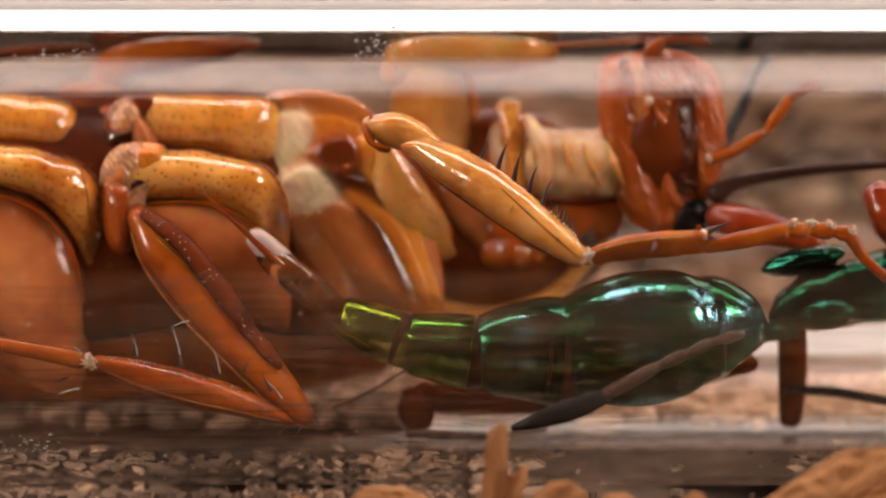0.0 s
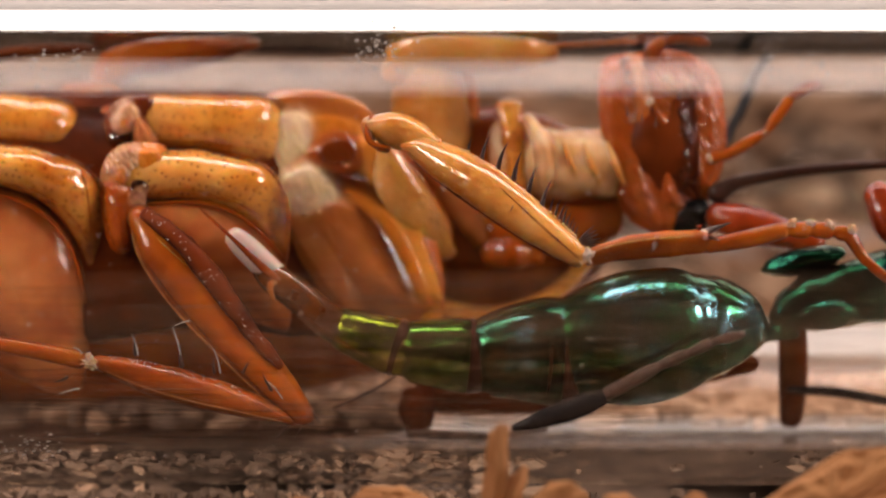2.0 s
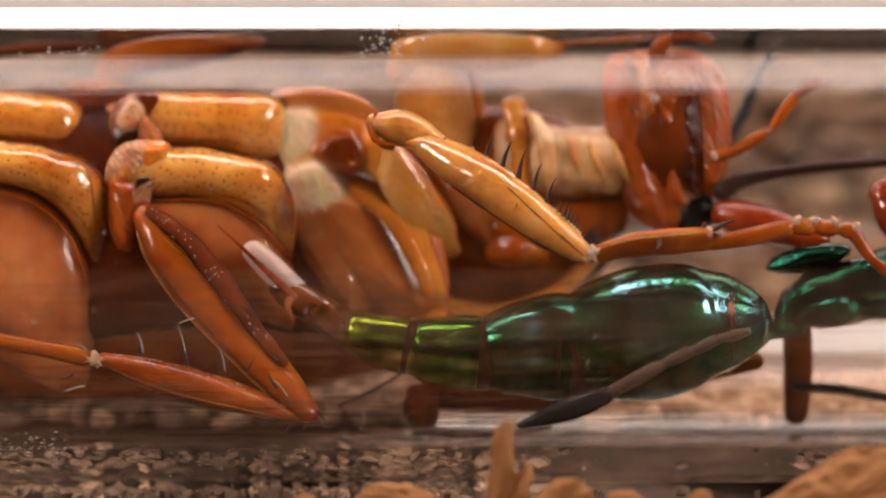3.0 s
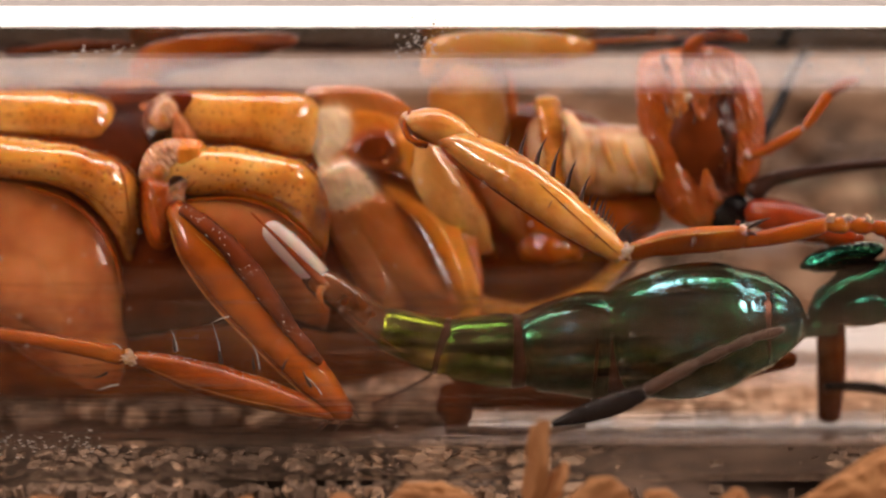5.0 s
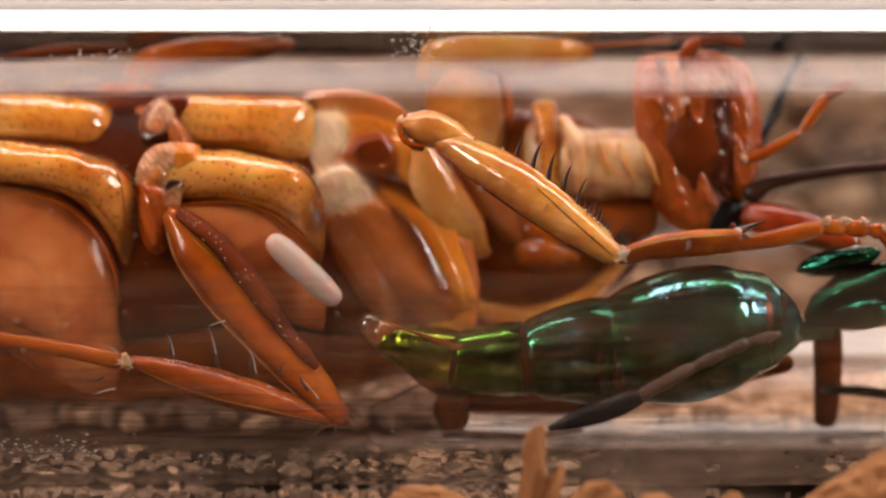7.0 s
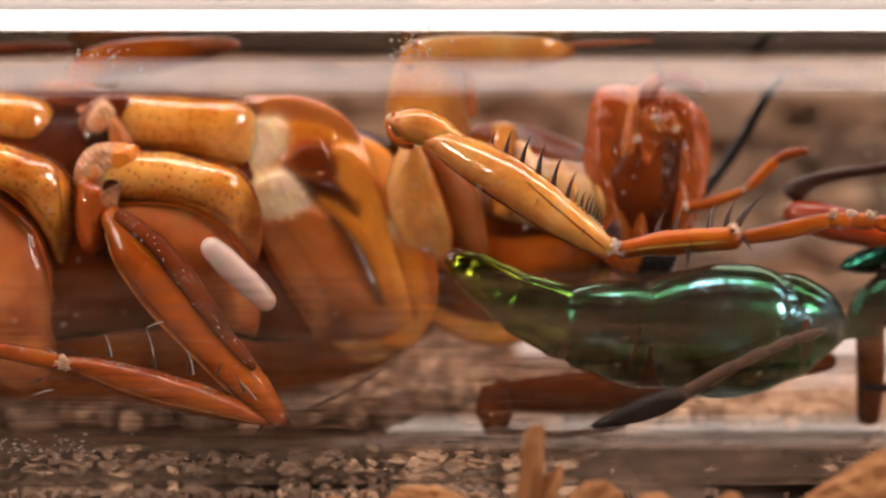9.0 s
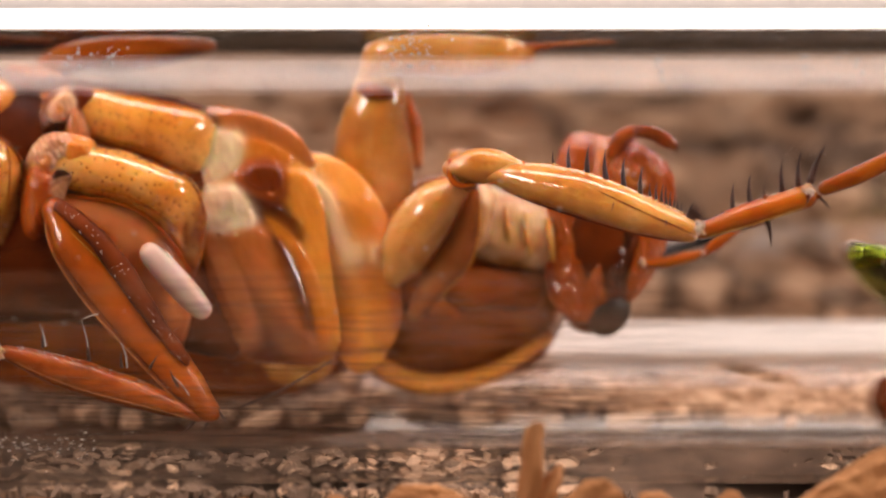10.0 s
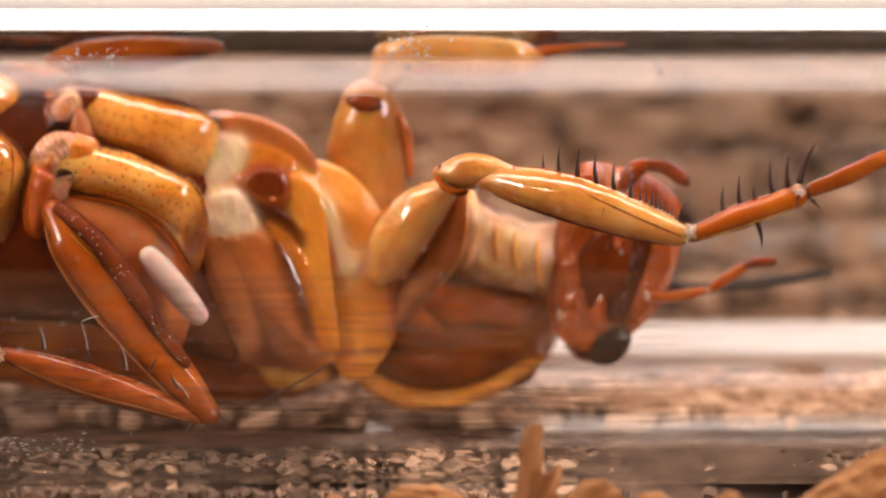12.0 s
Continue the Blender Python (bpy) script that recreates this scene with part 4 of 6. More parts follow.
    # the red base and dark strips put the gaps' shade into the pigment
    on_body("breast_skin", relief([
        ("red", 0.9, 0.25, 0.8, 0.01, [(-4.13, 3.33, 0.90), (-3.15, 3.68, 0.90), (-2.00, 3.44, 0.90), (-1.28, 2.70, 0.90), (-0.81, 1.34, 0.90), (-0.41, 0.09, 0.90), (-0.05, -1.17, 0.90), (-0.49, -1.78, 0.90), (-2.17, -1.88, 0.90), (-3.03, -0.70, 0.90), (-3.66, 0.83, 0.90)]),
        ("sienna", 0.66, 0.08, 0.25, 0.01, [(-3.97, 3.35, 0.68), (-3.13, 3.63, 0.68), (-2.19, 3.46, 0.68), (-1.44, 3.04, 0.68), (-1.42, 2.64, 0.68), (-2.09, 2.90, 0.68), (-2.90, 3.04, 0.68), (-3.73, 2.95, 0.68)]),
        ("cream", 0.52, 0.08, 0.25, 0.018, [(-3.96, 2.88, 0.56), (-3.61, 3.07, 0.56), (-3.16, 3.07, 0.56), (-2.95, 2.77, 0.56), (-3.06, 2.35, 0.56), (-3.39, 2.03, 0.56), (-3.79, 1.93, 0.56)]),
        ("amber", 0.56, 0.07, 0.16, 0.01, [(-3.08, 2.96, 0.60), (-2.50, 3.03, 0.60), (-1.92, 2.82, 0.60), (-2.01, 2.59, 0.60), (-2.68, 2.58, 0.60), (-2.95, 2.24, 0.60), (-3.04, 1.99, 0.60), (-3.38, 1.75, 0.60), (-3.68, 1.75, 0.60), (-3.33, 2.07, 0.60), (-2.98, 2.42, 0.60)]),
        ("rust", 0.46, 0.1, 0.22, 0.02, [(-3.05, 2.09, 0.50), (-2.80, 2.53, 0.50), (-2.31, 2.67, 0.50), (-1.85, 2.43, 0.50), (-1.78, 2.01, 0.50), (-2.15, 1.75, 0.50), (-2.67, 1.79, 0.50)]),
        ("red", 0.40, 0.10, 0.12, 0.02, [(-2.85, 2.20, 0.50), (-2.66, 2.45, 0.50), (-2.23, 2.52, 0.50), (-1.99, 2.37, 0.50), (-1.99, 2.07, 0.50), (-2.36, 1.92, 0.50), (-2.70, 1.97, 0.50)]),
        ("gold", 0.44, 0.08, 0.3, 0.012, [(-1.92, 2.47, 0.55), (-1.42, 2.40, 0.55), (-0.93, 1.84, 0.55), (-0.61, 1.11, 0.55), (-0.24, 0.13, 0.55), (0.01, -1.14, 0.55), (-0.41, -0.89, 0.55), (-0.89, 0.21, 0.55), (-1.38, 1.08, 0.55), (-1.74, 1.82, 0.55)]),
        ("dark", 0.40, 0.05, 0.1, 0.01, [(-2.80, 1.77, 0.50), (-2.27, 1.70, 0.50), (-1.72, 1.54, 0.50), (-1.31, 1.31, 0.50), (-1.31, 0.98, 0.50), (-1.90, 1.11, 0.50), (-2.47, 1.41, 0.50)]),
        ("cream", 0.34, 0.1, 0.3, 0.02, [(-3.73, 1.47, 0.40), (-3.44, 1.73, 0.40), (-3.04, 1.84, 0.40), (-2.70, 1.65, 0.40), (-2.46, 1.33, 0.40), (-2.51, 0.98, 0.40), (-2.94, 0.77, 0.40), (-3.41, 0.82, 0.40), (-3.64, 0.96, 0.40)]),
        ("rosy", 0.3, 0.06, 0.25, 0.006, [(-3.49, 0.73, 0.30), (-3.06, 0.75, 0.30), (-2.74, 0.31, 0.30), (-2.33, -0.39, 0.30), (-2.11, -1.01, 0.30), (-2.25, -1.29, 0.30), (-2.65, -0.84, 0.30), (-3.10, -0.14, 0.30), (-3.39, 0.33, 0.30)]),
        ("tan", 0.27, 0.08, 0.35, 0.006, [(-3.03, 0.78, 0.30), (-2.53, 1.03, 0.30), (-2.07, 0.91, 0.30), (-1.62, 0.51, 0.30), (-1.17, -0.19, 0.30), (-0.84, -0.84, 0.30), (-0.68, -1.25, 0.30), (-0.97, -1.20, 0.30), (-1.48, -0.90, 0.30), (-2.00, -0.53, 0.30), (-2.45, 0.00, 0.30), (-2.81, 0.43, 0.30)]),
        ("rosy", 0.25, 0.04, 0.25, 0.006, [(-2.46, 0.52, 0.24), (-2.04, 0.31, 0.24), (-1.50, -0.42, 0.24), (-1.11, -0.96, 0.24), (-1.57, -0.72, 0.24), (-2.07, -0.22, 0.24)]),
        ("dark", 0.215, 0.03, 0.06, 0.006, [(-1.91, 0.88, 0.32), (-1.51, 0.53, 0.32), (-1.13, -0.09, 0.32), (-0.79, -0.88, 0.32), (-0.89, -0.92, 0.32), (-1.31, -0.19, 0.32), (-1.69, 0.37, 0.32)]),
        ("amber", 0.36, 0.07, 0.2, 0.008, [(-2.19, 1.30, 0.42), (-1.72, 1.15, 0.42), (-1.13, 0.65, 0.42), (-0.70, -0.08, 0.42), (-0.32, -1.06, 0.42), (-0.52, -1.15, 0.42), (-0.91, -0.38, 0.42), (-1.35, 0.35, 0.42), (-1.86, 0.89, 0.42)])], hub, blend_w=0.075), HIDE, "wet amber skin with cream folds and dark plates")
    rng = random.Random(4)
    for k in range(10):
        q, r = rng.random(), rng.random()
        a = [x + (y - x) * q for x, y in zip((-3.43, 0.84, 0.20), (-1.97, 2.27, 0.12))]
        b = [x + (y - x) * q for x, y in zip((-3.03, 0.42, 0.04), (-2.14, 1.81, 0.10))]
        p = [x + (y - x) * r for x, y in zip(a, b)]
        on_body("wet_fold", blob(*p, rng.uniform(0.02, 0.08), rng.uniform(0.015, 0.035), 0.06, rng.uniform(-60, 60), hub, 0.25, 3), rng.choice((CREAM, JOINT, SCLERITE, TAN, AMBER)), "wet skin fold")

    # middle leg
    knee = (-7.03, 0.52, -0.6)
    mf = sheet([(-6.62, 0.92, -0.70), (-5.85, 0.37, -0.90), (-5.00, -0.51, -1.20), (-4.18, -1.66, -1.50), (-3.42, -2.63, -1.80), (-2.91, -3.39, -2.00)], [(-7.02, 0.49, -0.70), (-6.76, -0.30, -0.90), (-6.01, -1.33, -1.20), (-5.11, -2.21, -1.50), (-4.17, -3.06, -1.80), (-3.44, -3.59, -2.00)], [.38, .5, .52, .48, .42, .28])
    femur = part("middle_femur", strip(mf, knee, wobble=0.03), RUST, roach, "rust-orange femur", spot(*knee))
    ridge = sheet([(-6.57, 0.92, -1.00), (-5.77, 0.36, -1.28), (-4.93, -0.50, -1.60), (-4.17, -1.61, -1.90), (-3.54, -2.42, -2.10)], [(-6.75, 0.67, -1.05), (-6.15, 0.16, -1.36), (-5.38, -0.73, -1.68), (-4.52, -1.78, -1.95), (-3.69, -2.60, -2.12)], [.1, .13, .13, .11, .07])
    part("femur_ridge", strip(ridge, knee, wobble=0.05), DEEP, femur, "dark speckled ridge")
    part("femur_line", strip_line(mf, -18, 0.03, knee, 0.04, 0.95), TAN, femur, "pale line")
    part("femur_line", strip_line(mf, -44, 0.02, knee, 0.05, 0.9), DEEP, femur, "dark line")
    part("femur_line", strip_line(mf, -95, 0.014, knee, 0.1, 0.45, end_q=-125), AMBER, femur, "pale line")
    rng = random.Random(8)
    for k in range(42):
        p = sheet_point(ridge, rng.random() ** 1.4, rng.uniform(-130, -40))
        part("speckle", blob(*p[:2], p[2] - 0.01, rng.uniform(0.012, 0.03), rng.uniform(0.01, 0.02), 0.014, rng.uniform(0, 90), knee, 0.2, 1), DUST, femur)
    tb = sheet([(-3.26, -3.50, -2.00), (-4.37, -3.00, -2.20), (-5.49, -2.64, -2.40), (-6.52, -2.40, -2.50), (-7.56, -2.26, -2.50)], [(-3.41, -3.72, -2.00), (-4.43, -3.54, -2.20), (-5.55, -3.34, -2.40), (-6.57, -3.05, -2.50), (-7.64, -2.59, -2.50)], [.22, .32, .34, .3, .2])
    part("middle_tibia", strip(tb, knee, wobble=0.03), RUST, femur, "rust-orange tibia")
    part("tibia_line", strip_line(tb, -60, 0.02, knee, 0.05, 0.95), TAN, femur, "pale line")
    for k in range(46):
        p = sheet_point(tb, 0.25 + 0.7 * rng.random(), rng.uniform(-175, -140))
        part("speckle", blob(*p[:2], p[2] - 0.01, rng.uniform(0.012, 0.032), rng.uniform(0.01, 0.02), 0.014, rng.uniform(0, 90), knee, 0.2, 1), DUST, femur)
    part("tarsal_joint", crust(*(-7.78, -2.39, -2.60), .2, .17, .2, 10, knee, 10, 3), JOINT, femur, "whitish joint")
    part("tarsus", loft([(-8.04, -2.36, -2.5, 0.19), (-9.04, -2.16, -2.5, 0.18), (-10.3, -1.96, -2.4, 0.16), (-11.56, -1.81, -2.3, 0.14)], 12, 4, knee), RUST, femur, "rust-orange foot")
    for px, turn, size in (((-3.37, -3.63, -2.10), 218, 1.5), ((-3.09, -3.60, -2.10), 200, 1.2), ((-5.77, -2.49, -2.6), -14, 1.4), ((-6.79, -2.25, -2.6), -12, 1.2), ((-4.42, -2.63, -2.5), 20, 1.0), ((-5.05, -2.63, -2.5), -14, 1.0), ((-2.91, -3.47, -2.10), 130, 1.0), ((-8.29, -2.72, -2.6), 240, 1.0), ((-3.8, -2.98, -2.5), -40, 1.2)):
        spine(femur, minus(px, knee), turn, size)
    for a, b in (((-5.96, -1.67, -2.70), (-5.76, -2.45, -2.60)), ((-6.88, -1.79, -2.70), (-6.73, -2.25, -2.60)), ((-8.15, -2.09, -2.70), (-7.97, -2.22, -2.60)), ((-8.46, -3.05, -2.70), (-8.03, -2.95, -2.60)), ((-5.93, -1.64, -2.70), (-5.60, -1.53, -2.70)), ((-5.06, -2.13, -2.70), (-4.92, -2.63, -2.60)), ((-3.93, -2.78, -2.40), (-3.56, -3.17, -2.30))):
        mid = tuple((p + q) / 2 + 0.02 for p, q in zip(a, b))
        part("pale_hair", loft([(*a, 0.008), (*mid, 0.014), (*b, 0.018)], 6, 2, knee), DUST, femur, "whitish hair")
    part("long_bristle", loft([(-2.46, -3.54, -0.6, 0.03), (-1.57, -3.14, -0.6, 0.03), (-0.46, -2.46, -0.5, 0.02)], 6, 4, knee), DUSK, femur, "fine pale bristle")
    # pronotum: the broad shield behind head and fore legs
    pr = (1.25, 1.61, 2.6)
    shield = part("pronotum", blob(*pr, 2.74, 2.42, 0.89, 0, pr, 0.08), RUST, roach, "rust-brown shield", spot(*pr))
    part("shield_rim", loft([(-1.22, 0.54, 2, 0.16), (-0.44, -0.52, 1.8, 0.23), (0.98, -0.94, 1.7, 0.28), (2.41, -0.39, 1.8, 0.23), (3.58, 0.8, 2, 0.16)], 14, 6, pr), AMBER, shield, "amber rim")
    # soft breast between the legs
    ps = (-1.21, 0.14, 1.2)
    soft = part("prosternum", relief([
        ("gold", 0.95, 0.4, 1.3, 0.012, [(-3.16, 2.13, 1.05), (-2.55, 2.42, 1.05), (-1.76, 2.37, 1.05), (-0.98, 1.84, 1.05), (-0.31, 0.75, 1.05), (-0.03, -0.39, 1.05), (-0.00, -1.45, 1.05), (-0.49, -2.38, 1.05), (-1.14, -2.33, 1.05), (-1.63, -1.13, 1.05), (-2.07, 0.25, 1.05), (-2.75, 1.21, 1.05)]),
        ("amber", 0.66, 0.12, 0.4, 0.01, [(-1.64, 1.48, 0.66), (-0.93, 1.19, 0.66), (-0.43, 0.47, 0.66), (-0.13, -0.66, 0.66), (-0.15, -1.61, 0.66), (-0.57, -1.53, 0.66), (-0.91, -0.53, 0.66), (-1.30, 0.49, 0.66)]),
        ("cream", 0.6, 0.12, 0.22, 0.015, [(-2.46, 1.87, 0.60), (-1.92, 1.64, 0.60), (-1.43, 0.86, 0.60), (-1.17, 0.11, 0.60), (-1.36, -0.04, 0.60), (-1.79, 0.68, 0.60), (-2.24, 1.34, 0.60)]),
        ("cream", 0.56, 0.1, 0.12, 0.02, [(-1.29, 0.41, 0.52), (-1.04, 0.44, 0.52), (-0.93, 0.07, 0.52), (-1.16, -0.01, 0.52)]),
        ("cream", 0.56, 0.1, 0.1, 0.02, [(-0.83, 0.47, 0.52), (-0.62, 0.45, 0.52), (-0.58, 0.14, 0.52), (-0.75, 0.12, 0.52)]),
        ("rust", 0.58, 0.08, 0.1, 0.01, [(-0.44, 0.21, 0.60), (-0.27, 0.10, 0.60), (0.02, -0.90, 0.60), (-0.07, -1.24, 0.60), (-0.29, -0.55, 0.60)])], ps, blend_w=0.12, back=0.7), HIDE, roach, "yellowish soft breast", spot(*ps))
    # fore coxa on the near side
    tr = (-1.17, 2.37, -0.6)
    cx = sheet([(-1.52, 2.23, -0.35), (-1.61, 1.56, -0.20), (-1.43, 0.79, 0), (-0.93, 0.11, 0.25), (-0.38, -0.13, 0.55)], [(-1.00, 2.24, -0.35), (-0.61, 1.76, -0.20), (-0.23, 1.22, 0), (0.11, 0.64, 0.25), (0.26, 0.06, 0.55)], [.35, .5, .56, .54, .4])
    # tips lowered for longer dark ends: the coxa's shaded lower end painted in
    coxa = part("fore_coxa", strip(cx, tr, wobble=0.03, tips=3), HONEY, roach, "honey-coloured coxa", spot(*tr))
    part("coxa_rim", strip_line(cx, -12, 0.05, tr, 0.05, 0.98), SCLERITE, coxa, "dark rim")
    part("coxa_rim", strip_line(cx, -170, 0.03, tr, 0.05, 0.95), RUST, coxa, "dark rim")
    hairs(coxa, cx, tr, 16, (-165, -145), 0.22, 71, 0.05, 0.9, (-40, 0))
    lobe = sheet([(-1.04, 2.17, 0.05), (-0.32, 1.41, 0.20), (0.20, 0.58, 0.45), (0.82, -0.06, 0.75)], [(-0.97, 2.51, 0.05), (-0.24, 2.20, 0.20), (0.47, 1.63, 0.45), (1.15, 0.16, 0.75)], [.2, .3, .34, .22])
    part("coxa_lobe", strip(lobe, tr, wobble=0.03), SIENNA, coxa, "tan translucent lobe")
    part("coxa_rim", strip_line(lobe, -20, 0.03, tr, 0.05, 0.95), AMBER, coxa, "amber rim")
    # fore leg on the near side
    ft = (-0.11, 2.45, -1)
    ff = sheet([(-0.24, 2.45, -1.30), (0.57, 2.14, -1.70), (1.44, 1.60, -2.20), (2.30, 0.86, -2.70), (2.82, 0.38, -2.95), (3.19, -0.01, -3.10)], [(-0.97, 2.26, -1.20), (-0.29, 1.63, -1.60), (0.62, 0.96, -2.10), (1.68, 0.26, -2.60), (2.40, -0.14, -2.90), (2.92, -0.37, -3.10)], [.42, .52, .52, .46, .38, .26])
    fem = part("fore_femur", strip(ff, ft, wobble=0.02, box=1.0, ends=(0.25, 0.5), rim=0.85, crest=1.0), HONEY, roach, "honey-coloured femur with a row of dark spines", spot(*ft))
    trc = sheet([(-1.58, 2.95, -0.90), (-1.10, 3.04, -1.00), (-0.54, 2.86, -1.10), (-0.06, 2.43, -1.25)], [(-1.64, 2.50, -0.90), (-1.20, 2.24, -1.00), (-0.69, 2.14, -1.10), (-0.24, 2.21, -1.25)], [.34, .42, .42, .34])
    part("fore_trochanter", strip(trc, ft, wobble=0.02, ends=(1.0, 0.5), box=1.0, crest=1.0, rim=0.85), HONEY, fem, "amber trochanter")
    part("trochanter_rim", loft([(*(-1.60, 2.93, -1.10), 0.04), (*(-1.70, 2.61, -1.15), 0.07), (*(-1.57, 2.33, -1.20), 0.07), (*(-1.19, 2.23, -1.25), 0.04)], 10, 6, ft), RUST, fem, "brown crescent")
    part("trochanter_rim", loft([(*(-0.04, 2.41, -1.60), 0.025), (*(-0.14, 2.21, -1.72), 0.035), (*(-0.56, 2.12, -1.60), 0.03), (*(-0.92, 2.17, -1.50), 0.02)], 8, 6, ft), RUST, fem, "brown crescent")
    part("trochanter_joint", crust(*(-1.63, 2.52, -1.00), .13, .2, .2, -10, ft, 9, 4), JOINT, fem, "whitish joint")
    part("joint_notch", blob(*(-1.37, 2.24, -1.10), .2, .09, .15, 20, ft, 0.25), SCLERITE, fem, "dark notch")
    part("knee_joint", crust(*(3.14, -0.16, -3.20), .17, .22, .22, 30, ft, 12, 5), JOINT, fem, "whitish joint")
    for k, (s_, size) in enumerate(((.2, .8), (.27, 1.25), (.35, 1.5), (.43, 1.55), (.5, 1.5), (.57, 1.4), (.62, .8), (.655, .95), (.69, 1.0), (.725, 1.0), (.755, .85), (.785, .75), (.815, .65), (.845, .6))):
        p = sheet_point(ff, s_, -172, 1.0, 1.0)
        spine(fem, minus(tuple(p), ft), 4 + 3 * (k % 3), size * 1.2)
        part("spine_socket", blob(*p, .05, .04, .05, 35, ft, 0.2, 2), CREAM, fem)
    for s_, q in ((.5, -92), (.76, -98)):
        spine(fem, minus(tuple(sheet_point(ff, s_, q, 1.0, 1.0)), ft), -160, 0.5)
    for k in range(7):
        spine(fem, minus(tuple(sheet_point(ff, .9 + .012 * k, -165, 1.0, 1.0)), ft), 32 + 9 * k, 1.35 - 0.06 * k, "bristle")
    hairs(fem, trc, ft, 14, (-172, -160), 0.22, 81, 0.1, 0.95, (-10, 20))
    hairs(fem, ff, ft, 34, (-150, -35), 0.12, 82, 0.04, 0.85, (60, 130))
    hairs(fem, ff, ft, 30, (-12, 4), 0.14, 83, 0.05, 0.95, (180, 230))
    part("femur_keel", strip_line(ff, -128, 0.02, ft, 0.2, 0.97, 1.0, end_q=-80), DEEP, fem, "dark line")
    part("femur_keel", strip_line(ff, -6, 0.035, ft, 0.1, 0.97, 1.0), DEEP, fem, "dark lower edge")
    part("femur_keel", strip_line(ff, -174, 0.016, ft, 0.05, 0.97, 1.0), RUST, fem, "dark upper edge")
    fe = (3.11, -0.16, -3.1)
    tbs = sheet([(3.19, -0.01, -3.10), (4.03, 0.16, -3.20), (4.90, 0.25, -3.20), (5.62, 0.28, -3.20)], [(3.24, -0.34, -3.10), (4.09, -0.34, -3.20), (4.96, -0.29, -3.20), (5.64, -0.22, -3.20)], [.18, .26, .28, .26])
    tib = part("fore_tibia", strip(tbs, fe, wobble=0.03, rim=0.6), RUST, roach, "rust-orange tibia with dark spines", spot(*fe))
    hairs(tib, tbs, fe, 44, (-200, -150), 0.17, 91, 0.05, 0.98, (10, 50))
    hairs(tib, tbs, fe, 20, (-20, 10), 0.14, 92, 0.05, 0.98, (130, 170))
    part("tibia_line", strip_line(tbs, -40, 0.02, fe, 0.05, 0.95), AMBER, tib, "pale line")
    part("tibial_joint", crust(*(5.67, 0.09, -3.25), .16, .24, .24, 0, fe, 12, 6), JOINT, tib, "whitish joint")
    for px, turn, size in (((3.74, 0.04, -3.2), 0, 0.5), ((3.99, 0.12, -3.2), 4, 1.3), ((4.39, 0.16, -3.2), 2, 1.4), ((4.73, 0.21, -3.3), 0, 0.6), ((5.14, 0.28, -3.2), 2, 1.5), ((5.51, 0.31, -3.2), 6, 1.5), ((5.78, 0.32, -3.3), 26, 1.9), ((4.66, -0.17, -3.3), 172, 1.5), ((5.88, -0.05, -3.3), 140, 0.9), ((5.65, 0.02, -3.5), 200, 0.5)):
        spine(tib, minus(px, fe), turn, size * 1.35)
        part("spine_socket", blob(*px, .06, .05, .06, 0, fe, 0.2, 2), DEEP, tib)
    fj = (5.72, 0.09, -3.2)
    foot_rows = [(5.81, 0.07, -3.2, 0.16), (6.65, 0.21, -3.2, 0.2), (7.47, 0.4, -3.1, 0.18), (7.6, 0.4, -3.1, 0.12), (7.74, 0.41, -3.1, 0.17), (7.98, 0.41, -3.1, 0.18), (8.09, 0.4, -3.1, 0.12), (8.22, 0.4, -3.1, 0.17), (8.48, 0.39, -3.1, 0.18), (8.6, 0.37, -3.1, 0.12), (8.74, 0.35, -3.1, 0.17), (8.95, 0.26, -3.1, 0.16), (9.27, -0.22, -3.1, 0.12), (9.74, -0.61, -3.1, 0.11)]
    foot = part("fore_tarsus", loft(foot_rows, 14, 4, fj), RUST, roach, "jointed rust-orange foot", spot(*fj))
    for k in range(26):
        q = 0.05 + 0.5 * k / 26
        spine(foot, minus((5.81 + (7.47 - 5.81) * 2 * q, 0.22 + 0.34 * 2 * q, -3.25), fj), 30 + 12 * (k % 3), 0.2, "bristle")
    for px in ((7.66, 0.57, -3.2), (8.07, 0.57, -3.2), (8.5, 0.53, -3.2), (8.95, 0.42, -3.2)):
        part("foot_pad", crust(*px, 0.14, 0.11, 0.11, 15, fj, 6, int(px[0] * 9)), JOINT, foot, "whitish foot pad")

    # far fore leg, folded up against the glass
    fc = (-0.31, 1.87, 2.2)
    fx = sheet([(-0.86, 4.84, 1.50), (-1.06, 4.14, 1.60), (-1.22, 3.35, 1.80), (-1.19, 2.50, 2.00), (-0.82, 1.77, 2.10)], [(0.32, 4.94, 1.50), (0.43, 4.16, 1.60), (0.57, 3.37, 1.80), (0.62, 2.51, 2.00), (0.35, 1.78, 2.10)], [.4, .56, .64, .66, .5])
    fcx = part("fore_coxa", strip(fx, fc, wobble=0.04), HONEY, roach, "honey-coloured coxa", spot(*fc))
    flo = sheet([(0.19, 4.79, 1.90), (0.39, 3.98, 2.00), (0.49, 3.11, 2.20)], [(0.48, 4.65, 1.90), (0.78, 3.91, 2.00), (0.83, 3.12, 2.20)], [.2, .3, .3])
    part("coxa_lobe", strip(flo, fc, wobble=0.04), TAN, fcx, "tan translucent lobe")
    part("joint_notch", blob(*(-0.31, 4.68, 1.05), 0.43, 0.22, 0.2, 10, fc, 0.25), SCLERITE, fcx, "dark brown joint")
    fo = (-0.83, 4.61, 1.6)
